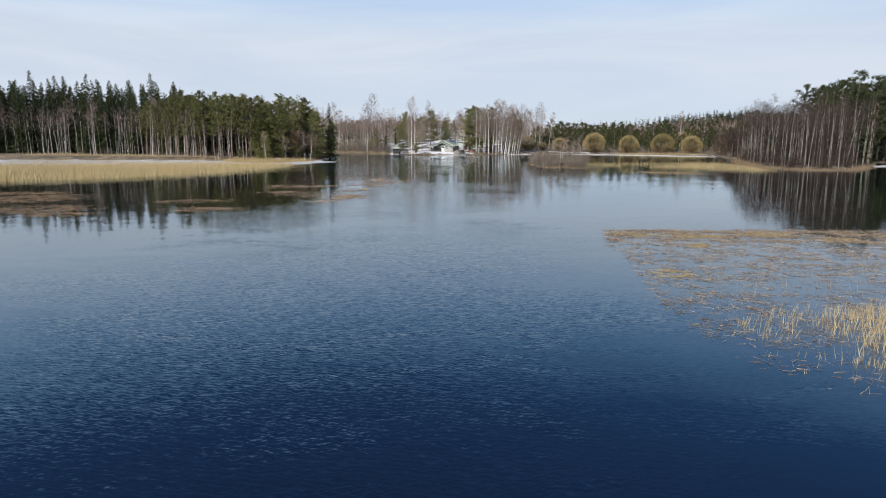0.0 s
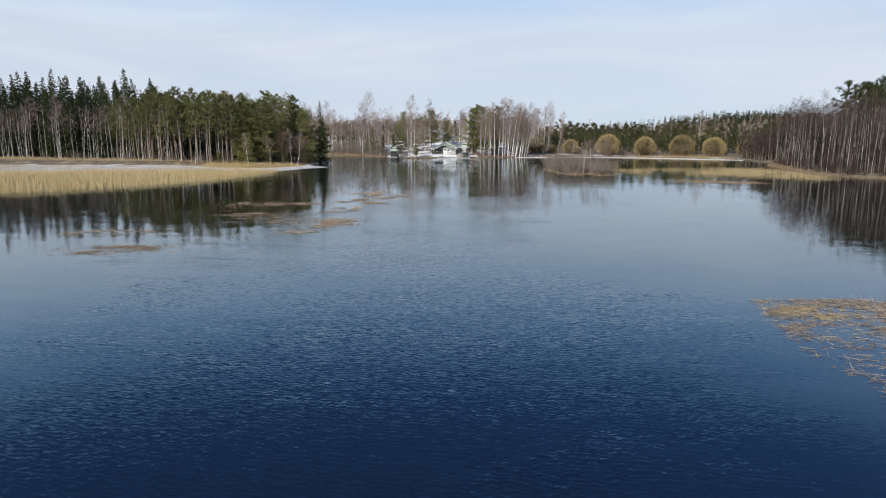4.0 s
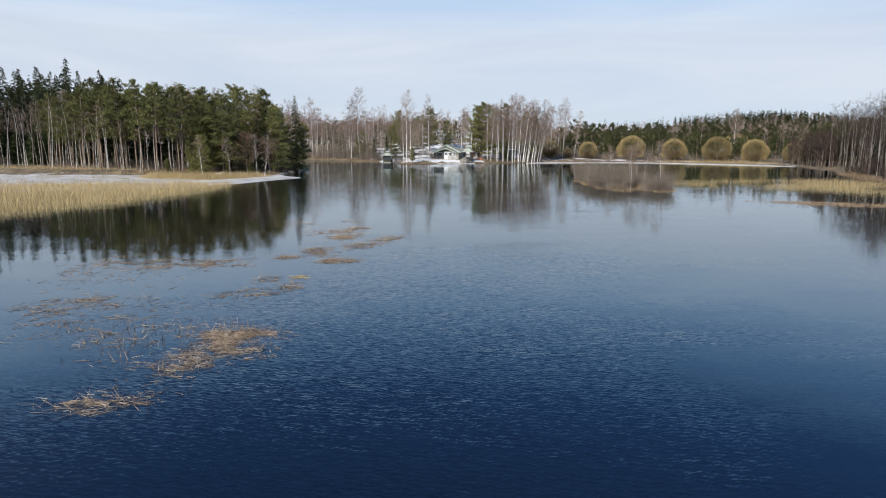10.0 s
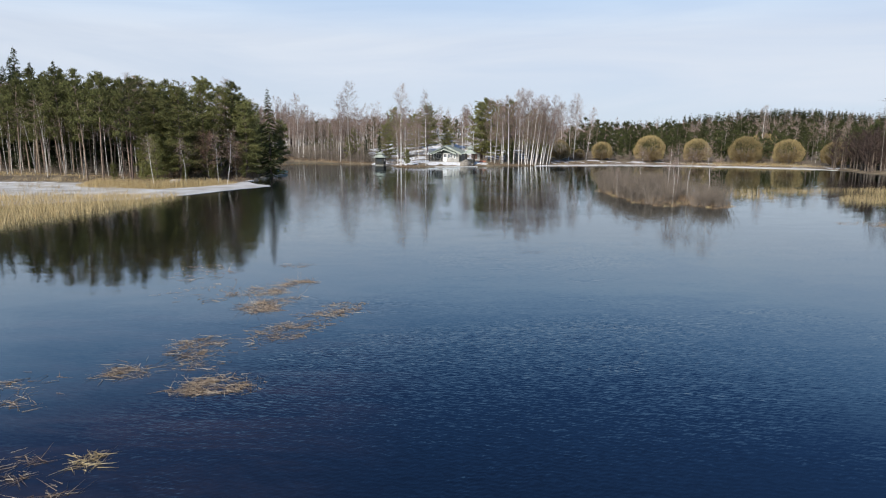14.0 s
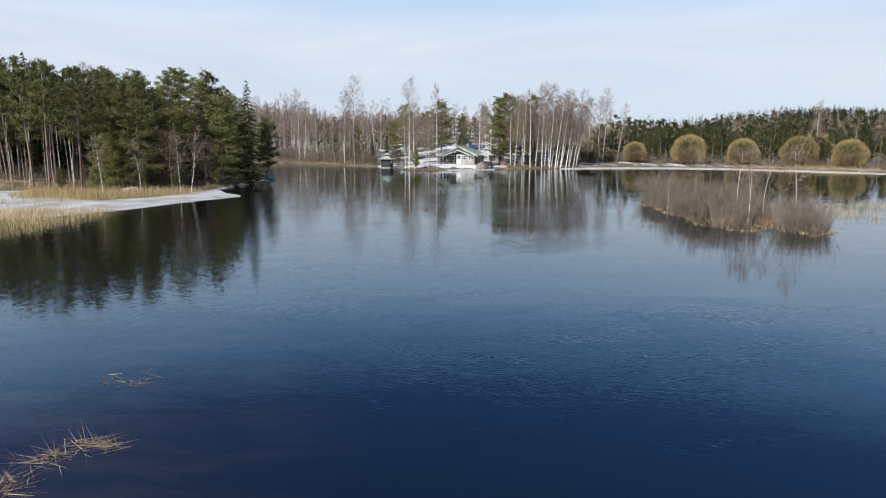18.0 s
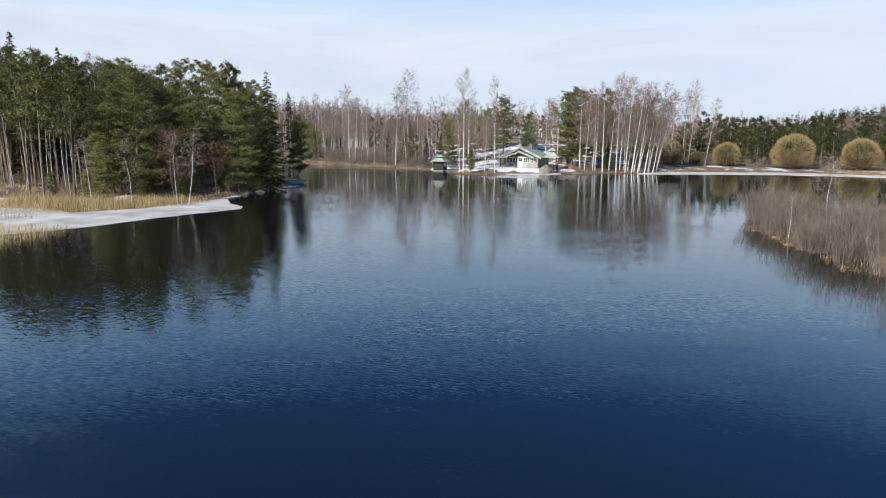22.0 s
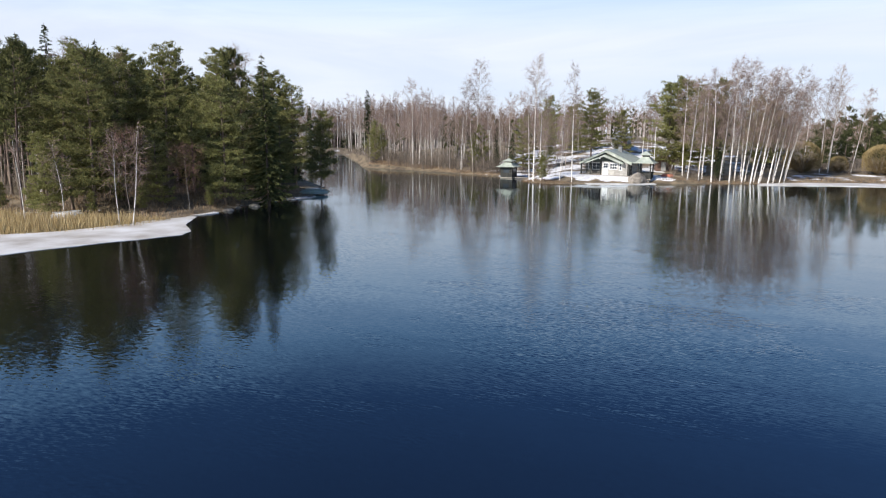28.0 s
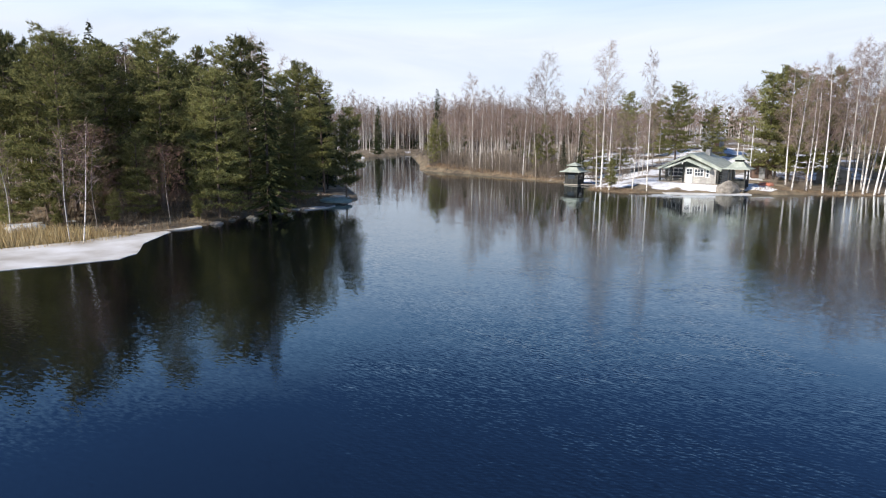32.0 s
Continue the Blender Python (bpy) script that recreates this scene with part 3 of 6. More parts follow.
def scatter(poly, n, rng):
    """n random points inside a polygon."""
    p = np.array(poly)
    lo, hi = p.min(0), p.max(0)
    got = np.zeros((0, 2))
    while len(got) < n:
        q = rng.uniform(lo, hi, (n * 2, 2))
        got = np.concatenate([got, q[inside(poly, q[:, 0], q[:, 1])]])
    return got[:n]


def ice_sheet(name, poly, label, seed, z=0.05):
    """A thin sheet of shore ice with an uneven edge."""
    rng = np.random.default_rng(seed)
    pts = []
    for (x0, y0), (x1, y1) in zip(poly, poly[1:] + poly[:1]):
        k = max(2, int(math.hypot(x1 - x0, y1 - y0) / 1.2))
        for u in np.arange(k) / k:
            w = rng.normal(0, 0.07, 2) if 0 < u else (0, 0)
            pts.append((x0 + (x1 - x0) * u + w[0], y0 + (y1 - y0) * u + w[1], z))
    bm = slab(pts, 0.16)
    bm.normal_update()
    if sum(f.normal.z * f.calc_area() for f in bm.faces if f.calc_center_median().z > z - 0.01) < 0:
        bmesh.ops.reverse_faces(bm, faces=bm.faces)
    top = max(v.co.z for v in bm.verts)
    bmesh.ops.translate(bm, verts=bm.verts, vec=(0, 0, z - top))
    tagged(part(name, bm, MAT_ICE), label, "ice")


ice_sheet("shore_ice", [(-110, 118), (-62, 122), (-45, 127), (-35, 134), (-31.5, 139), (-29.5, 144.5), (-27.3, 149), (-25.2, 152.6), (-25.8, 154.3), (-28.5, 157), (-31, 161.5), (-33.5, 162),
                        (-33, 156), (-35, 151), (-39, 147), (-45, 150), (-52, 158), (-66, 165), (-84, 171), (-116, 178), (-116, 140)], "pale grey rotting ice sheet along the reedy shore", 3, 0.03)
ice_sheet("shore_ice", [(22, 217.6), (34, 220.6), (48, 221.6), (62, 218.4), (76, 210), (90, 200), (94, 203), (86, 211), (72, 221), (56, 228), (40, 230), (28, 227), (23, 222)], "white ice along the far willow shore", 4, 0.06)
ice_sheet("shore_ice", [(-1.5, 211.6), (3, 212.6), (8, 215), (7, 218.5), (0, 216), (-3, 214)], "small snowy ice shelf below the cottage yard", 6, 0.1)
ice_sheet("shore_ice", [(93, 137), (112, 141), (130, 147), (130, 152), (110, 150), (96, 142)], "thin ice strip in the shaded bay", 8, 0.06)


# ---------------------------------------------------------------- trees
def wavy(rng, height, lean, bend, k=8):
    """A trunk's middle line from the ground up."""
    u = np.linspace(0, 1, k)
    a = rng.uniform(0, 6.28)
    off = lean * u ** 1.4 * height
    wob = bend * np.sin(u * rng.uniform(3, 6) + rng.uniform(0, 6)) * u
    return np.stack([off * math.cos(a) + wob, off * math.sin(a) + wob * 0.6, u * height], -1)


def at_height(line, z):
    return np.stack([np.interp(z, line[:, 2], line[:, k]) for k in range(3)], -1)


RAW = {}


def tree_thing(name, label, trunk, trunk_mat, parts):
    """An Empty at the root with a trunk and its crown parts."""
    root = new(name)
    tagged(root, label, "tree")
    part("trunk", mesh_from("trunk", trunk[0], trunk[1], trunk_mat, True), trunk_mat, root)
    RAW[root.name] = [(trunk[0], trunk[1], trunk_mat)]
    for pname, pieces in parts:
        RAW[root.name] += pieces
        me = layered(pname, pieces)
        part(pname, me, None, root)
    return root


def layered(name, pieces):
    """One mesh of several sheets of faces, each with its own material."""
    v, f = joined([(p[0], p[1]) for p in pieces])
    me = mesh_from(name, v, f, pieces[0][2])
    slots, index = [pieces[0][2]], []
    for p in pieces:
        if p[2] not in slots:
            slots.append(p[2])
            me.materials.append(p[2])
        index += [slots.index(p[2])] * len(p[1])
    me.polygons.foreach_set("material_index", index)
    return me


def make_pine(seed, height, crown_from, radius, clumps, per, label, tuft=0.42, inner=0.30, needles=None, girth=0.0105):
    rng = np.random.default_rng(seed)
    line = wavy(rng, height * 0.97, rng.uniform(0, 0.05), 0.12)
    r0 = height * girth
    lines, radii = [np.concatenate([[line[0] - (0, 0, 0.4)], line])], [np.concatenate([[r0 * 1.35], np.linspace(r0 * 1.15, r0 * 0.2, len(line))])]
    tips = []
    limbs = int(clumps / 14)
    for k in range(limbs):
        u = (k + rng.uniform(0, 0.8)) / limbs
        z = height * (crown_from + (0.97 - crown_from) * u)
        # widest in the lower middle, rounded at the top
        w = radius * (0.38 + 0.62 * math.sin(math.pi * min(1, 0.22 + 0.80 * u)) ** 0.8) * rng.uniform(0.55, 1.1)
        if u > 0.9:
            w *= 0.6
        a = k * 2.4 + rng.normal(0, 0.35)
        rise = rng.uniform(-0.15, 0.25) + 0.35 * u
        d = np.array([math.cos(a), math.sin(a), rise])
        s = at_height(line, np.array(z))
        q = np.linspace(0, 1, 4)[:, None]
        limb = s + d * w * q + np.array([0, 0, 1]) * (q ** 2) * w * 0.18
        lines.append(limb)
        radii.append(np.linspace(r0 * 0.28, r0 * 0.07, 4))
        m = max(4, int(15 * (w / radius) ** 0.8))
        t = rng.uniform(inner, 1.05, m) ** 0.8
        side = np.array([-math.sin(a), math.cos(a), 0])
        c = s + d * w * t[:, None] + side * (rng.normal(0, 0.27, m) * w * t)[:, None] + np.stack([0 * t, 0 * t, (t ** 2) * w * 0.18 + rng.normal(0.04, 0.13, m)], -1)
        tips.append(c)
    # a few tufts at the very top
    tips.append(at_height(line, height * rng.uniform(0.93, 0.985, 10)) + rng.normal(0, 0.22, (10, 3)))
    c = np.concatenate(tips)
    n = len(c)
    cc = np.repeat(c, per, 0)
    axis = unit(c - at_height(line, c[:, 2] - 1.5) + [0, 0, 0.4])
    d = unit(np.repeat(axis, per, 0) * 0.75 + rng.normal(0, 0.75, (n * per, 3)) + [0, 0, 0.22])
    start = cc + rng.normal(0, 0.13, cc.shape)
    crown = spikes(start, d, tuft * rng.uniform(0.6, 1.25, n * per), 0.30 * tuft, rng, 1, np.repeat(unit(c - at_height(line, c[:, 2]) + [0, 0, 0.9]), per, 0))
    # dead stubs below the crown
    stub_z = height * rng.uniform(crown_from * 0.45, crown_from, 9)
    sa = rng.uniform(0, 6.28, 9)
    for z, a in zip(stub_z, sa):
        s = at_height(line, np.array(z))
        lines.append(np.stack([s, s + np.array([math.cos(a), math.sin(a), -0.1]) * rng.uniform(0.5, 1.5)]))
        radii.append(np.array([0.03, 0.01]))
    return tree_thing("pine_tree", label, tubes(lines, radii), MAT_PINEBARK, [("crown", [(*crown, needles or MAT_PINE)])])


def make_shore_pine(seed, height, crown_from, radius, label, limbs=56, per=19, flat=1.2, needles=None):
    """A full pine with tiers of long limbs, each carrying a flat pad of needle tufts."""
    rng = np.random.default_rng(seed)
    line = wavy(rng, height * 0.97, rng.uniform(0, 0.04), 0.14)
    r0 = height * 0.0105
    lines, radii = [np.concatenate([[line[0] - (0, 0, 0.4)], line])], [np.concatenate([[r0 * 1.35], np.linspace(r0 * 1.15, r0 * 0.2, len(line))])]
    tips, outs = [], []
    for k in range(limbs):
        u = ((k // 4) * 4 + rng.uniform(0, 3.2)) / limbs
        z = height * (crown_from + (0.97 - crown_from) * min(u, 0.99))
        w = radius * (0.30 + 0.70 * math.sin(math.pi * min(1, 0.30 + 0.70 * u)) ** 0.75) * rng.uniform(0.55, 1.12)
        a = k * 1.62 + rng.normal(0, 0.4)
        out = np.array([math.cos(a), math.sin(a), 0.0])
        side = np.array([-math.sin(a), math.cos(a), 0.0])
        rise = rng.uniform(-0.12, 0.12) + 0.55 * u ** 1.5 - 0.12 * (1 - u)
        s = at_height(line, np.array(z))

        def along(t):
            t = np.asarray(t)[:, None]
            return s + out * w * t + np.array([0, 0, 1.0]) * w * (rise * t - 0.16 * t * (1 - t) + 0.12 * t ** 3)
        lines.append(along(np.linspace(0, 1, 4)))
        radii.append(np.linspace(r0 * 0.26, r0 * 0.06, 4))
        m = max(8, int(30 * (w / radius) ** 1.2))
        t = rng.uniform(0.10, 1.04, m) ** 0.8
        spread_out = (rng.uniform(-1, 1, m) * 0.42 * w * (1.15 - 0.75 * np.abs(t - 0.55)))[:, None]
        tips.append(along(t) + side * spread_out + np.stack([0 * t, 0 * t, rng.normal(0.05, 0.16, m)], -1))
        outs.append(np.tile(out * 0.8, (m, 1)) + side * spread_out / max(w, 0.5))
    top = at_height(line, height * rng.uniform(0.90, 0.985, 14)) + rng.normal(0, 0.2, (14, 3))
    c = np.concatenate([*tips, top])
    o = np.concatenate([*outs, rng.normal(0, 0.4, (14, 3)) + [0, 0, 0.8]])
    n = len(c) * per
    d = unit(np.repeat(unit(o), per, 0) * 0.7 + rng.normal(0, 0.55, (n, 3)) + [0, 0, 0.42])
    start = np.repeat(c, per, 0) + rng.normal(0, 1, (n, 3)) * [0.17, 0.17, 0.06]
    crown = spikes(start, d, 0.32 * rng.uniform(0.6, 1.3, n), 0.090, rng, 1, np.repeat(unit(o * flat + [0, 0, 1.0]), per, 0))
    for z, a in zip(height * rng.uniform(crown_from * 0.4, max(crown_from, 0.2), 10), rng.uniform(0, 6.28, 10)):
        s = at_height(line, np.array(z))
        lines.append(np.stack([s, s + np.array([math.cos(a), math.sin(a), -0.12]) * rng.uniform(0.5, 1.6)]))
        radii.append(np.array([0.03, 0.008]))
    return tree_thing("pine_tree", label, tubes(lines, radii), MAT_PINEBARK, [("crown", [(*crown, needles or MAT_PINE)])])


def make_spruce(seed, height, radius, label, low=0.06, dens=1.0, droop=0.30, blade=0.30, shape=0.85, needles=None):
    rng = np.random.default_rng(seed)
    line = wavy(rng, height, 0.01, 0.05)
    r0 = height * 0.011
    trunk = tubes([np.concatenate([[line[0] - (0, 0, 0.4)], line])], [np.concatenate([[r0 * 1.3], np.linspace(r0, 0.015, len(line))])])
    ps, ds, ls, ws = [], [], [], []
    levels = int(height * 2.6)
    for k in range(levels):
        for j in range(6):
            u = (k + rng.uniform(0, 1.0)) / levels
            z = height * (low + (0.985 - low) * u)
            w = radius * (1 - u) ** shape * rng.uniform(0.7, 1.1) + 0.10
            a = rng.uniform(0, 6.28)
            m = max(4, int(13 * dens * (w / radius) + 3))
            t = rng.uniform(0.05, 1.0, m)
            d = np.array([math.cos(a), math.sin(a), 0])
            s = at_height(line, np.array(z))
            wl = w * rng.uniform(0.65, 1.1)
            p = s + d * (wl * t)[:, None] + np.stack([0 * t, 0 * t, -droop * wl * t + 0.14 * wl * t ** 3], -1)
            side = np.array([-math.sin(a), math.cos(a), 0]) * rng.choice([-1, 1], m)[:, None]
            ps.append(p)
            ds.append(unit(d * 0.8 + side * rng.uniform(0.1, 0.9, m)[:, None] + np.stack([0 * t, 0 * t, rng.normal(-0.35, 0.22, m)], -1)))
            ls.append((0.38 + 0.25 * (1 - t)) * rng.uniform(0.8, 1.3, m) * (0.55 + 0.45 * wl / radius))
            ws.append(np.full(m, blade * (0.32 + 0.68 * wl / radius)))
    p, d, ln, w = (np.concatenate(a) for a in (ps, ds, ls, ws))
    crown = spikes(p, d, ln, w, rng, 1)
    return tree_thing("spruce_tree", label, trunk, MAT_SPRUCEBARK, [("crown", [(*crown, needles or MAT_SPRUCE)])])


def make_birch(seed, height, radius, crown_from, twigs, label, lean=0.03, bark=None, width=0.025, girth=0.0075, limbs=20, twig=None, name="birch_tree"):
    rng = np.random.default_rng(seed)
    twig = twig or MAT_TWIG
    line = wavy(rng, height, lean, 0.28, 10)
    r0 = height * girth
    trunk = tubes([np.concatenate([[line[0] - (0, 0, 0.4)], line])], [np.concatenate([[r0 * 1.4], r0 * (1 - np.linspace(0, 1, len(line)) * 0.93)])], 6)
    lines, radii, ps, ds, ls = [], [], [], [], []
    for k in range(limbs):
        u = (k + rng.uniform(0, 0.9)) / limbs
        z = height * (crown_from + (0.96 - crown_from) * u)
        w = radius * (math.sin(math.pi * (0.24 + 0.70 * u)) ** 0.9) * rng.uniform(0.6, 1.1)
        a = k * 2.4 + rng.normal(0, 0.4)
        s = at_height(line, np.array(z))
        q = np.linspace(0, 1, 5)[:, None]
        out = np.array([math.cos(a), math.sin(a), 0.0])
        limb = s + out * w * q ** 0.85 + np.array([0, 0, 1.0]) * w * (1.9 * q - 0.75 * q ** 2)
        limb = limb + rng.normal(0, 0.05, limb.shape) * q
        lines.append(limb)
        radii.append(np.linspace(r0 * 0.24 * (1.1 - 0.6 * u), 0.006, 5))
        m = max(4, int(twigs / limbs * (0.4 + 0.9 * w / radius)))
        t = rng.uniform(0.18, 1.0, m)
        p = np.stack([np.interp(t, q[:, 0], limb[:, c]) for c in range(3)], -1)
        d = unit(out * 0.55 + rng.normal(0, 0.62, (m, 3)) + np.stack([0 * t, 0 * t, 0.55 - 0.35 * t], -1))
        ps.append(p)
        ds.append(d)
        ls.append(rng.uniform(0.45, 1.15, m) * (0.55 + 0.45 * w / radius))
    p, d, ln = (np.concatenate(a) for a in (ps, ds, ls))
    # second generation, finer and hanging a little
    i = rng.integers(0, len(p), len(p) * 3)
    p2 = p[i] + d[i] * (ln[i] * rng.uniform(0.3, 1.0, len(i)))[:, None]
    d2 = unit(d[i] * 0.7 + rng.normal(0, 0.5, p2.shape) + [0, 0, -0.22])
    v1 = spikes(p, d, ln, width * 1.4, rng, 1)
    v2 = spikes(p2, d2, rng.uniform(0.35, 0.9, len(i)), width * 1.1, rng, 1)
    limb_mesh = tubes(lines, radii, 3)
    return tree_thing(name, label, trunk, bark or MAT_BIRCH, [("crown", [(*limb_mesh, MAT_GREYBARK if twig is MAT_TWIG else twig), (*v1, twig), (*v2, twig)])])


def make_bush(seed, height, radius, stems, label, mat, name="bush"):
    """A leafless many-stemmed shrub."""
    rng = np.random.default_rng(seed)
    a = rng.uniform(0, 6.28, stems)
    r = radius * 0.35 * np.sqrt(rng.random(stems))
    p = np.stack([r * np.cos(a), r * np.sin(a), np.full(stems, -0.15)], -1)
    d = unit(np.stack([np.cos(a) * rng.uniform(0.05, 0.6, stems), np.sin(a) * rng.uniform(0.05, 0.6, stems), np.ones(stems)], -1))
    ln = height * rng.uniform(0.55, 1.05, stems)
    main = spikes(p, d, ln, 0.024, rng, 3)
    k = stems * 10
    i = rng.integers(0, stems, k)
    t = rng.uniform(0.25, 0.95, k)
    p2 = p[i] + d[i] * (ln[i] * t)[:, None]
    d2 = unit(d[i] + rng.normal(0, 0.5, (k, 3)))
    twig = spikes(p2, d2, rng.uniform(0.25, 0.8, k) * height / 3, 0.014, rng, 1)
    root = new(name)
    tagged(root, label, "bush")
    RAW[root.name] = [(*main, mat), (*twig, mat)]
    tagged(part("brushwood", layered("brushwood", RAW[root.name]), None, root), kind="stuff")
    return root


def make_willow(seed, height, radius, label):
    """A round-headed golden willow: dense arching shoots over a core browned to paint its shaded underside."""
    rng = np.random.default_rng(seed)
    n = 5200
    z = rng.uniform(-0.5, 1.0, n)
    a = rng.uniform(0, 6.28, n)
    s = np.sqrt(1 - z ** 2)
    wob = 1 + 0.06 * np.sin(a * 5 + seed) + 0.05 * np.sin(a * 3 + z * 6)
    mid = height * 0.42
    surf = np.stack([s * np.cos(a) * radius * wob, s * np.sin(a) * radius * wob, mid + z * (height - mid) * (1 + 0.04 * np.sin(a * 4))], -1)
    root_pt = np.stack([s * np.cos(a) * 0.35 * radius, s * np.sin(a) * 0.35 * radius, mid * 0.7 + 0.3 * height * z], -1)
    d = unit(surf - root_pt + rng.normal(0, 0.28, (n, 3)) + [0, 0, 0.25])
    ln = rng.uniform(0.35, 0.9, n)
    outer = spikes(surf - d * (ln * 0.8)[:, None], d, ln, 0.06, rng, 1, surf - [0, 0, mid * 0.4])
    low = 900
    za = rng.uniform(0.02, 0.75, low)
    aa = rng.uniform(0, 6.28, low)
    rr = radius * (0.30 + 0.62 * np.sqrt(np.clip(za, 0, 1)))
    p = np.stack([np.cos(aa) * rr * 0.5, np.sin(aa) * rr * 0.5, za * height * 0.45], -1)
    dd = unit(np.stack([np.cos(aa) * 0.9, np.sin(aa) * 0.9, np.full(low, 0.75)], -1) + rng.normal(0, 0.3, (low, 3)))
    inner = spikes(p, dd, radius * rng.uniform(0.45, 0.85, low), 0.08, rng, 1)
    lines, radii = [], []
    for k in range(9):
        b = k * 0.7 + rng.uniform(0, 0.4)
        q = np.linspace(0, 1, 4)[:, None]
        lines.append(np.array([math.cos(b) * 0.25, math.sin(b) * 0.25, -0.3]) + q * np.array([math.cos(b) * radius * 0.5, math.sin(b) * radius * 0.5, height * 0.62]))
        radii.append(np.linspace(0.13, 0.03, 4))
    root = new("willow_tree")
    tagged(root, label, "tree")
    part("trunk", mesh_from("trunk", *tubes(lines, radii), MAT_GREYBARK, True), MAT_GREYBARK, root)
    part("skirt", mesh_from("skirt", *inner, MAT_WILLOWLOW), MAT_WILLOWLOW, root)
    part("crown", mesh_from("crown", *outer, MAT_WILLOW), MAT_WILLOW, root)
    return root


USED = set()


def plant(proto, x, y, size=1.0, turn=0.0, lean=0.0, lean_to=0.0, wide=1.0, sink=0.0, label="", group=""):
    """Stands a tree of a kind at a place on the ground; the first use takes the prototype itself."""
    z = max(float(land_height(np.array([x]), np.array([y]))[0]), -0.25) - sink
    m = Matrix.Translation((x, y, z)) @ Matrix.Rotation(lean, 4, Vector((-math.sin(lean_to), math.cos(lean_to), 0)) if lean else "Z") @ Matrix.Rotation(turn, 4, "Z") @ Matrix.Diagonal((size * wide, size * wide, size, 1))
    if proto.name not in USED:
        USED.add(proto.name)
        proto["made"] = 1
        proto.matrix_basis = m
        ob = proto
    else:
        s = proto.scale
        ob = copy_thing(proto, m @ Matrix.Diagonal((1 / s.x, 1 / s.y, 1 / s.z, 1)))
    if label:
        ob["label"] = label
    if group:
        ob["group"] = group
    return ob


def wood(protos, pts, rng, lo, hi, label):
    """A far stand of trees in one mesh."""
    pieces = []
    z = land_height(np.array([p[0] for p in pts]), np.array([p[1] for p in pts]))
    for (x, y), h in zip(pts, z):
        a, s = rng.uniform(0, 6.28), rng.uniform(lo, hi)
        c, n = math.cos(a) * s, math.sin(a) * s
        turn = np.array([[c, -n, 0], [n, c, 0], [0, 0, s]])
        for v, f, mat in RAW[protos[int(rng.integers(len(protos)))].name]:
            pieces.append((v @ turn.T + [x, y, h], f, mat))
    tagged(part("wood", layered("wood", pieces), None), label, "forest", kind="stuff")


def grove(protos, poly, n, gap, seed, lo=0.85, hi=1.12, lean=0.03, group="", shore=1.0, stuff=""):
    """Trees of several kinds spread over a piece of ground, no two closer than gap."""
    rng = np.random.default_rng(seed)
    pts = []
    cand = scatter(poly, n * 12, rng)
    dry = land_height(cand[:, 0], cand[:, 1]) > 0.12 * shore
    for x, y in cand[dry]:
        if len(pts) >= n:
            break
        if all((x - a) ** 2 + (y - b) ** 2 > gap * gap for a, b in pts):
            pts.append((x, y))
    if stuff:
        wood(protos, pts, rng, lo, hi, stuff)
        return pts
    for x, y in pts:
        plant(protos[int(rng.integers(len(protos)))], x, y, rng.uniform(lo, hi), rng.uniform(0, 6.28), abs(rng.normal(0, lean)) + 0.001, rng.uniform(0, 6.28), rng.uniform(0.9, 1.12), group=group)
    return pts


L_PINE = "Scots pine with a full dark green crown"
L_TALL = "tall Scots pine with a bare reddish trunk and small crown"
L_SPRUCE = "dark green pointed spruce with drooping branches"
L_BIRCH = "tall leafless birch with a white trunk and brown twigs"
L_THIN = "slender leafless birch standing in a dense thicket"
L_POLE = "slender pale birch trunk with few bare twigs on top"
# full shore pines, seen nearest
PINE_FULL = [make_shore_pine(11, 16.5, 0.10, 3.7, L_PINE), make_shore_pine(12, 16.0, 0.14, 3.9, L_PINE), make_shore_pine(13, 17.0, 0.20, 3.5, L_PINE, 50), make_shore_pine(14, 14.5, 0.07, 3.3, L_PINE, 50)]
PINE_FLAT = make_shore_pine(17, 18.0, 0.66, 2.5, "tall bare-stemmed pine with a small flat-topped crown", 20)
PINE_TALL = [make_pine(21, 17.5, 0.44, 2.6, 440, 12, L_TALL, 0.40, needles=MAT_PINEMID, girth=0.0082), make_pine(22, 17.0, 0.50, 2.4, 410, 12, L_TALL, 0.40, needles=MAT_PINEMID, girth=0.0082), make_pine(23, 16.0, 0.36, 2.6, 440, 12, L_TALL, 0.40, needles=MAT_PINEMID, girth=0.0085)]
# the first wears the spruce needles, darker than any pine tone
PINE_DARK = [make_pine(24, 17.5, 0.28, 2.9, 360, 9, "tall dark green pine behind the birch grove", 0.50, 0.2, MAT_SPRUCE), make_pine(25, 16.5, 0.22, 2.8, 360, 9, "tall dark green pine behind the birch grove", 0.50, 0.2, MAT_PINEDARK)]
PINE_YOUNG = [make_pine(31, 11.0, 0.08, 2.5, 330, 9, "bushy young pine with a rounded green crown", 0.48, 0.16), make_pine(32, 12.0, 0.10, 2.6, 340, 9, "bushy young pine with a rounded green crown", 0.48, 0.16)]
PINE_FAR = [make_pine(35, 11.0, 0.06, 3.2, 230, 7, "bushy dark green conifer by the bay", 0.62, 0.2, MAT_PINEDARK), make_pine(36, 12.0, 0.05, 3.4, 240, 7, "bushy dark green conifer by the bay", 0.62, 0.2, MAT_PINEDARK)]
BIRCH_FAR = [make_birch(56, 17.5, 2.0, 0.40, 130, L_BIRCH, 0.03, None, 0.035, 0.0058, 9), make_birch(57, 16.5, 1.8, 0.42, 120, L_BIRCH, 0.04, None, 0.035, 0.0055, 9)]
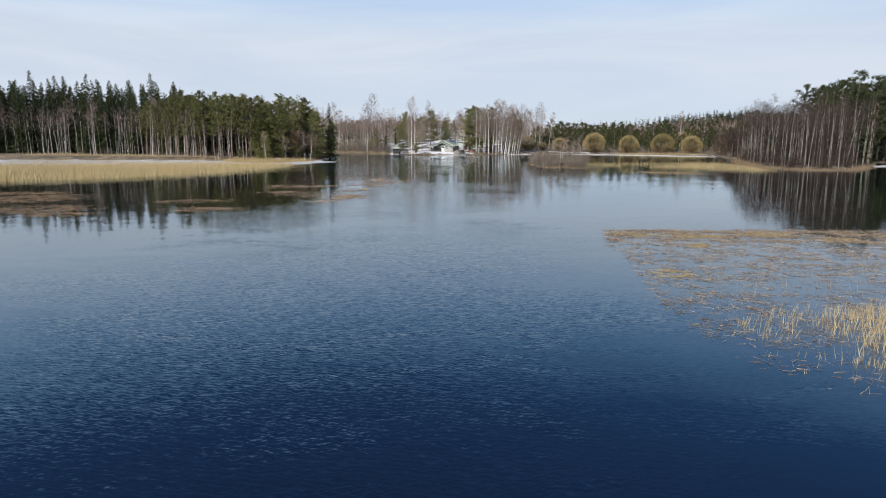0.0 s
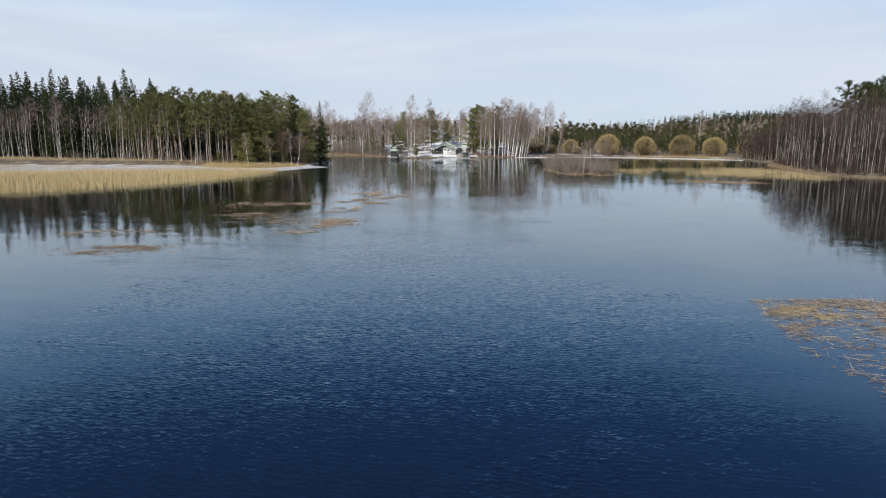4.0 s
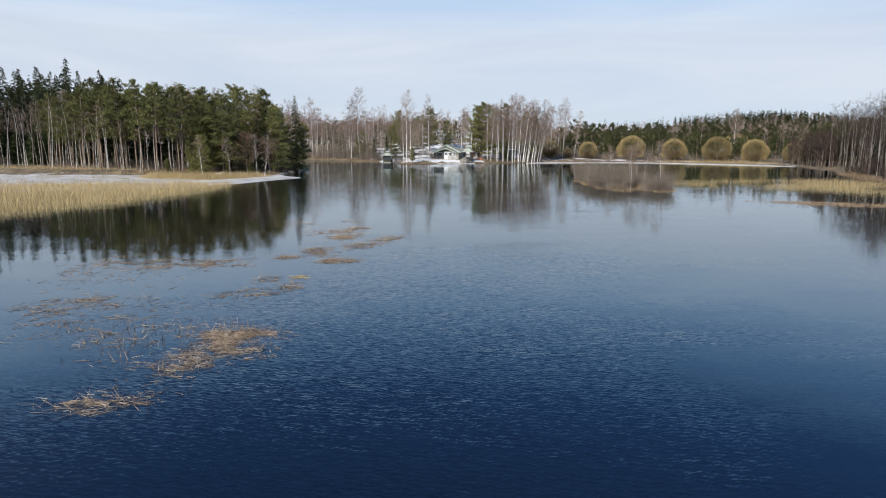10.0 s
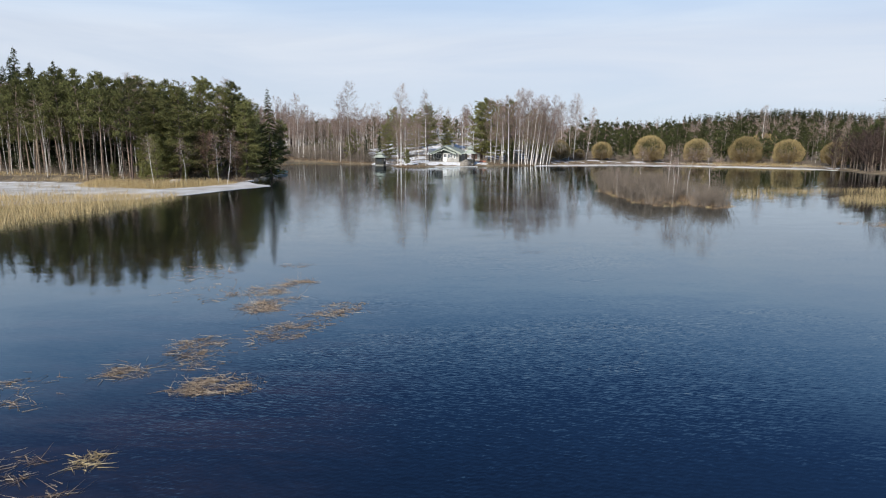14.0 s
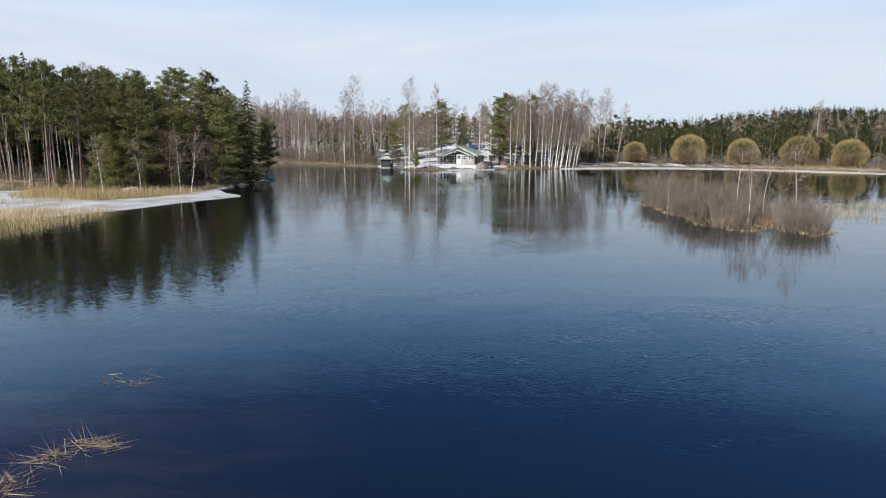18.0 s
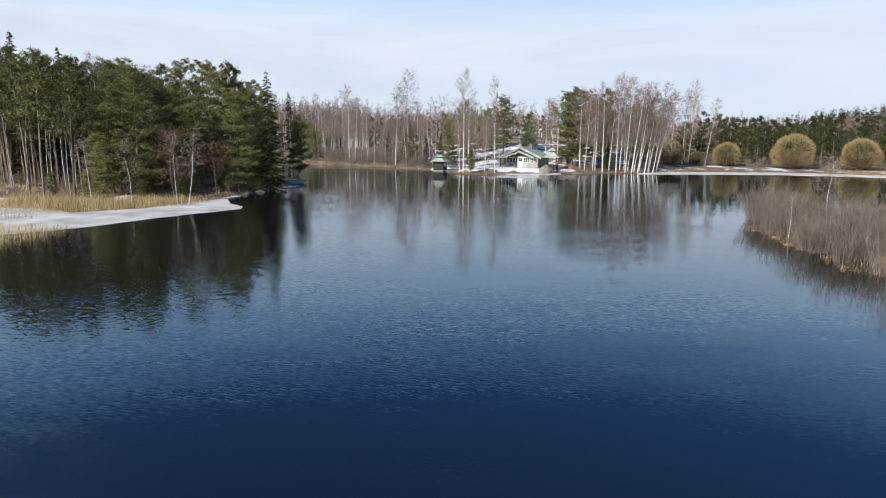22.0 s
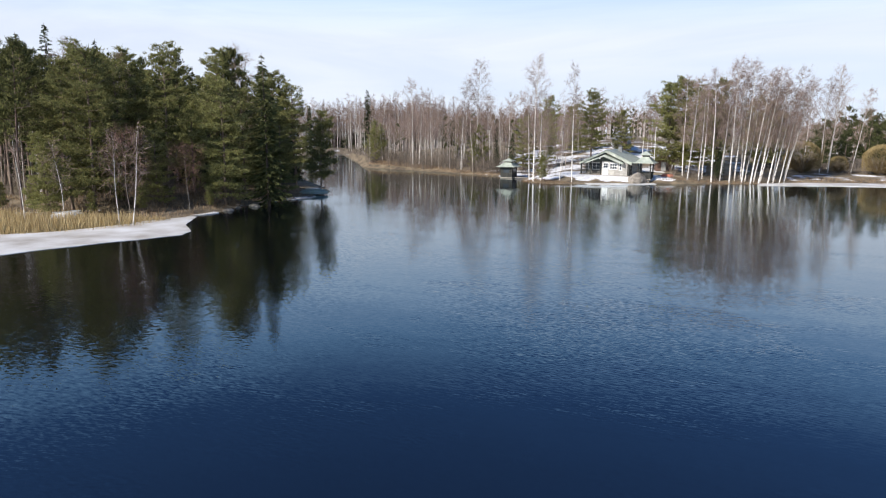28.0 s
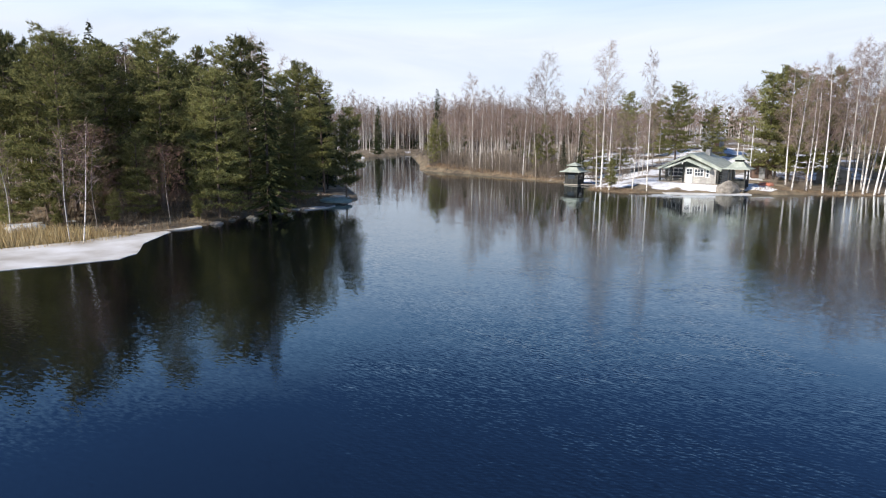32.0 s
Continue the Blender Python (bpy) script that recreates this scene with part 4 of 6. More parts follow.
SPRUCE = [make_spruce(41, 22.0, 3.5, L_SPRUCE, 0.06, 0.70, 0.34, 0.60, 0.58), make_spruce(42, 20.0, 3.3, L_SPRUCE, 0.08, 0.70, 0.34, 0.60, 0.55), make_spruce(43, 23.0, 3.6, L_SPRUCE, 0.05, 0.70, 0.34, 0.60, 0.62)]
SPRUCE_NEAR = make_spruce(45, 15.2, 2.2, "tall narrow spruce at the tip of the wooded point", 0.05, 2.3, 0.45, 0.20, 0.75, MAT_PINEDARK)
SPRUCE_SMALL = make_shore_pine(46, 9.6, 0.16, 1.9, "small bushy conifer at the water edge", 34, 14)
BIRCH = [make_birch(51, 18.0, 2.3, 0.26, 900, L_BIRCH, width=0.018, limbs=32), make_birch(52, 17.0, 2.0, 0.30, 850, L_BIRCH, 0.05, width=0.018, limbs=32), make_birch(53, 18.5, 2.4, 0.25, 950, L_BIRCH, 0.02, width=0.018, limbs=34), make_birch(54, 16.0, 1.8, 0.32, 800, L_BIRCH, 0.06, width=0.018, limbs=30)]
THIN = [make_birch(61, 13.5, 1.25, 0.45, 170, L_THIN, 0.05, MAT_THINBARK, 0.018, 0.0052, 12), make_birch(62, 12.5, 1.1, 0.5, 160, L_THIN, 0.07, MAT_THINBARK, 0.018, 0.0050, 12), make_birch(63, 14.0, 1.3, 0.42, 170, L_THIN, 0.03, MAT_THINBARK, 0.018, 0.0055, 12), make_birch(64, 11.5, 1.2, 0.35, 170, "slender grey alder with bare brown twigs", 0.06, MAT_GREYBARK, 0.018, 0.005, 12)]
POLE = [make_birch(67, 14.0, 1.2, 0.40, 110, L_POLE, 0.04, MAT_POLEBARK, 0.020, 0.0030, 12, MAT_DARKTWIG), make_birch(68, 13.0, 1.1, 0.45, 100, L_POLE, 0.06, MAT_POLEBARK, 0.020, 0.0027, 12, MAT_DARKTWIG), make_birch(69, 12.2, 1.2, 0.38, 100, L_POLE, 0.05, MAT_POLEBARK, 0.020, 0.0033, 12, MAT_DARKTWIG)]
PALE = [make_birch(91, 13.5, 1.1, 0.5, 50, "slender white birch trunk before the dark spruces", 0.03, None, 0.018, 0.0034, 8), make_birch(92, 12.5, 1.0, 0.52, 44, "slender white birch trunk before the dark spruces", 0.06, None, 0.018, 0.0032, 8)]
SMALL_BIRCH = make_birch(66, 6.6, 1.0, 0.35, 70, "small leaning birch with a thin white trunk by the reeds", 0.02)
BUSH = [make_bush(71, 3.0, 1.4, 60, "leafless grey-brown willow bush on the flooded islet", MAT_BUSH), make_bush(72, 2.5, 1.3, 55, "leafless grey-brown willow bush on the flooded islet", MAT_BUSH), make_bush(73, 3.4, 1.5, 65, "leafless grey-brown willow bush on the flooded islet", MAT_BUSH)]
SHRUB = [make_bush(75, 3.2, 1.6, 40, "bare brown undergrowth bush at the forest edge", MAT_BUSH), make_bush(76, 2.3, 1.5, 36, "bare brown undergrowth bush at the forest edge", MAT_BUSH)]
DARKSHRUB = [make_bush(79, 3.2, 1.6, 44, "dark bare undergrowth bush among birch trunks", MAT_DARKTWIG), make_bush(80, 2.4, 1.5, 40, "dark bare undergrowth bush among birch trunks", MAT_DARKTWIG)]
ALDER = make_birch(78, 7.4, 2.3, 0.18, 420, "leafless reddish alder before the pines", 0.06, MAT_GREYBARK, 0.014, 0.006, 26, MAT_REDTWIG, "alder_tree")
WILLOW = [make_willow(81, 7.2, 4.1, "round golden willow with dense bare twigs"), make_willow(82, 6.9, 3.9, "round golden willow with dense bare twigs")]

# --- the wooded point on the left
plant(SPRUCE_NEAR, -29.8, 171.0, 1.0)
plant(SPRUCE_SMALL, -32.0, 186.0, 1.0)
G_POINT = "trees of the wooded point"
for k, (x, y, s, v) in enumerate([(-33.2, 168.6, 0.94, 0), (-40.7, 160.0, 1.13, 1), (-40.3, 169.0, 1.14, 2), (-44.6, 161.2, 1.06, 0), (-43.6, 166.8, 1.10, 1),
                                  (-35.2, 174.8, 0.92, 1), (-46.4, 165.0, 1.15, 0), (-33.6, 179.4, 0.78, 3), (-37.0, 181.0, 1.0, 0), (-38.4, 176.0, 1.1, 2), (-49.5, 162.5, 1.05, 2),
                                  (-43.2, 157.6, 0.62, 3), (-37.6, 164.4, 0.60, 3), (-47.2, 158.2, 0.96, 3), (-52.5, 160.0, 1.05, 1), (-56.0, 162.0, 1.05, 0)]):
    plant(PINE_FULL[v] if x > -47.0 else PINE_TALL[v % 3], x, y, s * (0.80 if x > -47.0 else 0.92), k * 1.3, 0.02, k, group=G_POINT)
for k, (x, y, s) in enumerate([(-36.4, 161.0, 0.30), (-39.5, 158.6, 0.24), (-33.0, 166.0, 0.22), (-45.4, 157.8, 0.34), (-34.0, 176.0, 0.36), (-50.0, 158.5, 0.3), (-41.6, 164.0, 0.4), (-37.6, 172.5, 0.42)]):
    plant(SPRUCE_SMALL, x, y, s, k * 1.7, label="young pine sapling in the undergrowth", group=G_POINT)
plant(ALDER, -36.2, 159.4, 1.0, 0.3)
plant(ALDER, -33.4, 163.6, 0.8, 1.3)
plant(PINE_FLAT, -47.0, 188.0, 1.0, 0.4, group=G_POINT)
plant(PINE_FLAT, -55.2, 180.6, 0.95, 2.4, group=G_POINT)
for x, y, s, to, ln in [(-32.3, 155.5, 1.0, 0.2, 0.16), (-33.4, 155.3, 0.95, 2.6, 0.02), (-37.6, 154.0, 0.85, 2.6, 0.10), (-42.5, 154.6, 0.9, 2.8, 0.12)]:
    plant(SMALL_BIRCH, x, y, s * 1.2, x, ln, to, 0.75)
grove(PINE_TALL + PINE_TALL + BIRCH[1:2] + THIN[:1], [(-86, 181), (-80, 172), (-66, 165), (-56, 164), (-50, 171), (-48, 184), (-60, 196), (-88, 198)], 74, 1.9, 101, 0.80, 1.0, 0.05, G_POINT)
grove(PINE_TALL + PINE_FULL[2:3] + BIRCH[:1] + PINE_YOUNG[:1], [(-50, 171), (-38, 172), (-35, 184), (-38, 192), (-60, 205), (-62, 190)], 20, 3.0, 102, 0.78, 0.96, 0.03, G_POINT)
grove(SPRUCE, [(-178, 196), (-128, 186), (-98, 183), (-82, 186), (-80, 204), (-92, 222), (-178, 228)], 140, 2.4, 103, 0.86, 1.06, 0.01, "spruces of the left forest")
grove(PALE + THIN[:1], [(-135, 184), (-98, 178), (-76, 172), (-70, 178), (-98, 186), (-135, 192)], 44, 1.2, 104, 0.9, 1.2, 0.04, G_POINT, stuff="slender leafless birches at the spruce forest edge")
grove(PALE, [(-118, 181), (-76, 168), (-60, 162), (-49, 160.5), (-50, 168), (-70, 176), (-118, 188)], 52, 1.2, 109, 0.8, 1.05, 0.06, G_POINT)
grove(SHRUB, [(-100, 176), (-70, 168), (-52, 163), (-36, 160), (-33, 168), (-33, 182), (-50, 178), (-100, 186)], 60, 1.6, 105, 0.5, 1.1, 0.05, "undergrowth of the wooded point")
grove(BIRCH_FAR + THIN, [(-64, 230), (-96, 268), (-150, 305), (-170, 285), (-110, 240), (-70, 205), (-44, 200)], 70, 2.6, 106, 0.9, 1.12, 0.03, "birches along the channel", stuff="leafless birches along the far channel bank")

grove(SPRUCE + PINE_YOUNG[:1], [(-36.5, 189), (-42, 198), (-53, 213), (-64, 224), (-74, 216), (-60, 198), (-46, 189)], 36, 2.4, 107, 0.48, 0.66, 0.01, "dark conifers behind the wooded point")
grove(SHRUB, [(-54, 246), (-62, 264), (-86, 306), (-80, 308), (-56, 268), (-48, 252)], 26, 1.8, 108, 0.9, 1.5, 0.05, "bushes of the north bank", 0.2)

# --- the north bank: thicket, channel end and the wood behind
G_NORTH = "thicket of the north bank"
grove(THIN * 3 + PINE_YOUNG[:1], [(-53.5, 247), (-38, 238.5), (-26, 231), (-19, 227.5), (-20, 244), (-40, 258), (-60, 268)], 108, 1.1, 111, 0.56, 0.84, 0.07, G_NORTH, 0.3)
grove(SHRUB, [(-54, 246.4), (-38, 237.3), (-26, 229.6), (-18, 226), (-18, 233), (-52, 255)], 76, 1.1, 112, 0.8, 1.5, 0.05, "bushes of the north bank", 0.2)
grove(BIRCH_FAR + THIN + PINE_FAR[:1], [(-62, 266), (-20, 246), (-12, 262), (-40, 310), (-84, 308)], 75, 2.4, 113, 0.62, 0.80, 0.03, G_NORTH, stuff="leafless birch wood behind the north bank")
grove(BIRCH_FAR, [(-102, 302), (-112, 352), (-86, 312), (-62, 320), (-90, 400), (-190, 400), (-160, 340)], 115, 3.0, 114, 1.02, 1.28, 0.02, "tall birches at the end of the channel", stuff="tall leafless birches at the end of the channel")
for x, y, s in [(-26.3, 241.0, 1.12), (-29.0, 240.5, 1.0), (-27.2, 232.2, 0.82), (-40.0, 240.5, 0.98), (-39.0, 241.5, 0.92), (-35.0, 238.0, 0.8), (-23.4, 240.0, 0.86), (-19.0, 236.0, 0.8)]:
    plant(BIRCH[int(abs(x)) % 4], x, y, s, x, 0.01, group=G_NORTH)
for x, y, s, v in [(-104, 312, 0.85, 1), (-84, 316, 0.95, 0), (-16.6, 228.5, 0.36, 1), (-20.5, 233, 0.30, 0)]:
    plant(SPRUCE[v], x, y, s, x)
plant(BIRCH[2], -10.2, 213.6, 1.03, 0.5, label="tall birch with brown twigs beside the cottage shore", group="cottage birches")
plant(BIRCH[0], -9.0, 213.0, 0.78, 2.5, 0.05, 2.0, group="cottage birches")
plant(BIRCH[1], -11.0, 214.6, 0.70, 1.5, 0.06, 3.0, group="cottage birches")
plant(BIRCH[0], -4.3, 213.4, 0.98, 3.5, wide=0.6, label="slim tall birch beside the cottage", group="cottage birches")
plant(BIRCH[3], -6.2, 214.0, 0.62, 0.5, 0.05, 0.3, group="cottage birches")
plant(SPRUCE_SMALL, -8.6, 212.4, 0.42, 1.0, label="young spruce sapling at the shore")
for k, (x, y, s) in enumerate([(-15.5, 233, 0.8), (-12.0, 238, 0.7), (-6.5, 244, 0.82), (-9, 256, 0.85), (-15, 262, 0.9), (-20, 256, 0.9)]):
    plant((PINE_FULL[3], PINE_FULL[1], THIN[0])[k % 3], x, y, s * (0.85 if k % 3 < 2 else 1.2), x)
grove(PINE_FAR + THIN, [(-70, 320), (-20, 300), (4, 318), (4, 360), (-60, 380)], 70, 3.0, 115, 0.60, 0.80, 0.03, "wood behind the snow field", stuff="mixed wood behind the snow field")
grove(THIN + PINE_FAR[:1], [(-2, 296), (16, 292), (60, 300), (60, 350), (4, 350)], 60, 3.0, 116, 0.62, 0.85, 0.03, "wood behind the snow field", stuff="thin leafless wood above the snow field")
plant(BIRCH[0], 5.6, 248, 0.74, 1.0, group="yard birches")
plant(BIRCH[1], 6.4, 249.2, 0.74, 2.0, group="yard birches")
plant(BIRCH[3], 7.3, 248.4, 0.76, 3.0, group="yard birches")
plant(PINE_FULL[1], -4.4, 248.0, 0.84, 1.0, wide=1.1, label="full green pine behind the cottage roof")
plant(PINE_FULL[3], 1.4, 252.0, 0.64, 2.0, wide=1.15, label="small rounded pine on the snowy slope")
grove(THIN + SHRUB + SHRUB, [(-17, 223), (-9, 217), (-7, 226), (-4, 240), (-10, 250), (-22, 244)], 46, 1.3, 122, 0.55, 0.95, 0.05, stuff="brown birch brush beside the cottage")
grove(SHRUB + THIN[:2], [(-12, 252), (-2, 256), (0, 272), (14, 262), (26, 268), (20, 292), (-20, 290)], 60, 2.0, 123, 0.7, 1.0, 0.05, stuff="brown leafless brush on the snowy slope")

# --- the birch clump east of the cottage
G_CLUMP = "birch clump on the east shore"
for k, (x, y, s, ln) in enumerate([(12.5, 219.6, 0.86, 0.06), (14.2, 221.0, 0.84, 0.03), (16.0, 220.6, 0.92, 0.03), (17.4, 222.6, 0.98, 0.02), (18.6, 221.0, 1.04, 0.03), (19.6, 223.4, 0.96, 0.03), (20.4, 221.6, 0.98, 0.07),
                                   (21.0, 222.8, 1.0, 0.10), (21.6, 221.4, 0.95, 0.12), (22.2, 222.6, 0.98, 0.14), (22.8, 221.9, 0.94, 0.17), (23.2, 223.2, 0.9, 0.20), (18.0, 225.4, 1.0, 0.02), (15.0, 225.0, 0.95, 0.02),
                                   (20.8, 226.2, 1.0, 0.04), (23.6, 225.6, 0.95, 0.08), (12.0, 224.4, 0.88, 0.04), (24.2, 222.6, 0.92, 0.16), (25.0, 223.4, 0.95, 0.20), (25.8, 223.0, 0.88, 0.24), (26.6, 224.0, 0.9, 0.27), (25.4, 226.0, 0.9, 0.12), (27.0, 226.4, 0.85, 0.2)]):
    plant(BIRCH[k % 4], x, y, s, k * 1.7, ln * 0.75, 0.15 if ln > 0.09 else k * 2.1, 0.95, group=G_CLUMP)
for x, y, s, v in [(9.8, 230.5, 1.0, 0), (12.6, 232.0, 1.08, 1), (14.8, 229.5, 0.98, 1), (17.6, 232.0, 1.12, 0), (11.0, 234.5, 1.1, 1)]:
    plant(PINE_TALL[2] if s > 1.09 else PINE_FULL[v], x, y, s * 0.9, x * 2, wide=1.2, group="pines behind the birch clump")
plant(SPRUCE[1], 17.2, 223.6, 0.30, 2.0, label="young dark spruce under the birches")
grove(SHRUB, [(9.5, 219.0), (14, 220.4), (24, 222.4), (26, 228), (10, 227)], 22, 1.3, 124, 0.35, 0.75, 0.05, "bushes under the birch clump", 0.2)
for k, (x, y, s, ln) in enumerate([(34.5, 238, 0.95, 0.04), (36.0, 239, 0.98, 0.05), (39.6, 239.5, 0.9, 0.09), (33.0, 243, 0.85, 0.02), (37.5, 246, 0.88, 0.03)]):
    plant(BIRCH[(k + 1) % 4], x, y, s, k * 2.1, ln, 0.1, 0.8, group="birches by the willows")
grove(THIN + PINE_YOUNG, [(24, 232), (32, 246), (40, 262), (24, 280), (14, 250)], 34, 2.6, 121, 0.75, 1.1, 0.03, "mixed wood east of the cottage")

# --- the willow shore
for k, (x, y, s) in enumerate([(32.0, 238.5, 0.74), (44.1, 240.0, 0.74), (55.9, 235.5, 1.0), (68.1, 234.0, 0.93), (78.5, 228.5, 1.0), (86.7, 223.0, 0.92), (95.0, 217.0, 0.82), (38.0, 241.0, 0.42)]):
    plant(WILLOW[k % 2], x, y, s, k * 1.1, group="golden willows on the far shore")
plant(WILLOW[0], 93.0, 248.0, 1.1, 0.7, label="round golden willow beneath a bare birch", group="golden willows on the far shore")
plant(BIRCH[2], 90.0, 243.0, 0.85, 0.3)
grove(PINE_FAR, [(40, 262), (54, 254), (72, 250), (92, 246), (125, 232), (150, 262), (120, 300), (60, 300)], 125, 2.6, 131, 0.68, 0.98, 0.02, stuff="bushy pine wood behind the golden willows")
grove(PINE_FAR + SPRUCE[1:2] + PINE_YOUNG[:1], [(92, 214), (101, 200), (118, 190), (150, 190), (150, 225), (100, 236)], 46, 3.0, 132, 0.40, 0.62, 0.02, "dark conifers by the bay")
grove(PINE_FAR, [(32, 242), (44, 247), (60, 243), (76, 239), (90, 231), (97, 224), (94, 246), (54, 255), (40, 258)], 52, 2.2, 134, 0.45, 0.78, 0.03, stuff="young pines close behind the golden willows")
grove(SHRUB, [(30, 236), (50, 241), (70, 237), (90, 227), (94, 232), (72, 243), (40, 246)], 60, 1.6, 135, 0.6, 1.1, 0.05, stuff="dark undergrowth between the golden willows")
grove(THIN, [(60, 250), (95, 240), (96, 215), (100, 205), (125, 230), (110, 262)], 30, 3.0, 133, 0.8, 1.0, 0.03, "thin birches among the pines", stuff="thin leafless birches among the pines")

# --- the birch grove on the right point
G_RIGHT = "birch grove of the right point"
grove(POLE, [(79, 173), (70, 152), (65.5, 131), (68, 121), (78, 120), (92, 135), (108, 158), (98, 186)], 92, 1.6, 141, 0.9, 1.14, 0.05, G_RIGHT)
grove(POLE, [(82, 172), (73, 152), (69, 131), (71, 124), (78, 123), (92, 137), (108, 160), (98, 186)], 110, 1.6, 145, 0.9, 1.14, 0.05, stuff="dense leafless birches of the right point")
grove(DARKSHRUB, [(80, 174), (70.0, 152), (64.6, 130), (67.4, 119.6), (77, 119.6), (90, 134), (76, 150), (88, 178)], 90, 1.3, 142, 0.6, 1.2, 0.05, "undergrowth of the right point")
grove(PINE_DARK, [(97, 153), (108, 155), (118, 164), (150, 172), (150, 192), (112, 190), (100, 180)], 74, 2.3, 143, 1.05, 1.26, 0.02, "tall conifers behind the right point")
grove(PINE_DARK + POLE, [(86, 127), (94, 136), (108, 157), (114, 158), (110, 142), (98, 128)], 16, 2.6, 144, 0.75, 1.0, 0.02, G_RIGHT)


# --- far woods
def far_wood(poly, n, seed, label, kinds, lo, hi, m=46, blade=0.9):
    """Distant forest: many small cone or plume trees in one mesh."""
    rng = np.random.default_rng(seed)
    pts = scatter(poly, n, rng)
    z = land_height(pts[:, 0], pts[:, 1])
    keep = z > 0.2
    pts, z = pts[keep], z[keep]
    n = len(pts)
    h = rng.uniform(lo, hi, n)
    u = rng.uniform({"birch": 0.35, "thicket": 0.15}.get(kinds, 0.06), 1.0, (n, m))
    a = rng.uniform(0, 6.28, (n, m))
    wide = {"conifer": (1 - u) ** 0.75 * 2.4, "pine": np.sin(np.pi * (0.2 + 0.78 * u)) * 2.8, "birch": np.sin(np.pi * u) * 1.7, "thicket": np.sin(np.pi * u) * 1.9}[kinds] * np.minimum(1, h / 9)[:, None] + 0.1
    base = np.stack([pts[:, :1] + 0 * u, pts[:, 1:] + 0 * u, z[:, None] + h[:, None] * u], -1)
    out = np.stack([np.cos(a), np.sin(a), 0 * a], -1)
    tilt = {"conifer": -0.25, "pine": 0.10, "birch": 0.9, "thicket": 1.0}[kinds]
    p = (base + out * wide[..., None] * 0.15).reshape(-1, 3)
    d = (out + [0, 0, tilt]).reshape(-1, 3)
    v, f = spikes(p, d, (wide * 1.1 + 0.25).ravel(), 0.12 if kinds == "birch" else blade, rng, 1, (out + [0, 0, 1.0]).reshape(-1, 3))
    tv, tf = spikes(np.stack([pts[:, 0], pts[:, 1], z - 0.3], -1), np.tile([0, 0, 1.0], (n, 1)), h * 0.93 + 0.3, 0.34, rng, 3)
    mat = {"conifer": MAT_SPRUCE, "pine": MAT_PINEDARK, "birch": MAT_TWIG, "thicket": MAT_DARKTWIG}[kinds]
    me = layered("far_wood", [(v, f, mat), (tv, tf, MAT_FARBARK if kinds == "birch" else MAT_SPRUCEBARK)])
    tagged(part("far_wood", me, mat), label, "forest", kind="stuff")


far_wood([(-190, 352), (-112, 360), (-86, 316), (-62, 322), (-70, 430), (-190, 430)], 760, 158, "dense leafless wood at the end of the channel", "birch", 15, 21, 80)
far_wood([(-200, 372), (-112, 372), (-86, 330), (-62, 330), (-70, 430), (-200, 430)], 420, 168, "brown undergrowth at the end of the channel", "thicket", 4, 9, 60, 0.12)
far_wood([(-84, 318), (-50, 290), (-14, 272), (0, 300), (0, 350), (-60, 380)], 340, 159, "leafless wood behind the north bank", "birch", 8, 11)
far_wood([(-160, 345), (-112, 358), (-88, 330), (-90, 380), (-180, 390)], 60, 160, "small spruces under the channel birches", "conifer", 3, 7)
far_wood([(-280, 432), (-50, 432), (-50, 520), (-280, 540)], 520, 169, "dark distant spruces behind the channel birches", "conifer", 8, 13)
far_wood([(60, 304), (150, 296), (420, 330), (420, 400), (110, 400)], 700, 150, "low pine wood behind the shore", "pine", 6, 10)
far_wood([(120, 430), (420, 430), (480, 640), (240, 640)], 900, 151, "distant pine forest on rising ground", "pine", 8, 12)
far_wood([(185, 510), (400, 510), (400, 565), (185, 565)], 420, 161, "distant dark spruces on a small hill", "conifer", 9, 13)
far_wood([(140, 420), (420, 420), (440, 520), (170, 520)], 420, 162, "distant leafless birches above the pine forest", "birch", 10, 14)
far_wood([(-60, 380), (60, 350), (110, 330), (140, 480), (-80, 520)], 520, 152, "distant leafless birch wood", "birch", 9, 13)
far_wood([(-90, 500), (180, 470), (240, 700), (-140, 700)], 420, 153, "distant mixed conifer wood", "conifer", 10, 15)
far_wood([(-420, 340), (-180, 330), (-150, 400), (-80, 420), (-120, 560), (-420, 560)], 480, 154, "distant birch wood beyond the channel", "birch", 17, 24, 70)
far_wood([(-420, 190), (-180, 200), (-180, 262), (-420, 300)], 460, 155, "dark spruce forest at the edge of sight", "conifer", 20, 26)
far_wood([(150, 170), (420, 140), (420, 330), (150, 290)], 500, 156, "dark conifer forest beyond the bay", "pine", 9, 14)
far_wood([(30, 300), (150, 296), (260, 330), (160, 400), (40, 360)], 300, 157, "leafless trees above the pine wood", "birch", 9, 13)
far_wood([(-125, 192), (-66, 178), (-47, 178), (-44, 190), (-62, 202), (-125, 206)], 190, 163, "dark young spruces among the pine trunks", "conifer", 3, 8, 130, 0.42)
far_wood([(84, 166), (92, 140), (110, 158), (118, 170), (104, 190), (92, 184)], 150, 164, "dark young conifers behind the birch trunks", "conifer", 4, 11, 120, 0.45)
far_wood([(-150, 208), (-80, 204), (-80, 226), (-150, 230)], 300, 165, "spruces filling the forest", "conifer", 14, 21, 100, 0.55)
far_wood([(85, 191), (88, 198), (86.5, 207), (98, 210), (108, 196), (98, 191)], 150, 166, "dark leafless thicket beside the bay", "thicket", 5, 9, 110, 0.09)
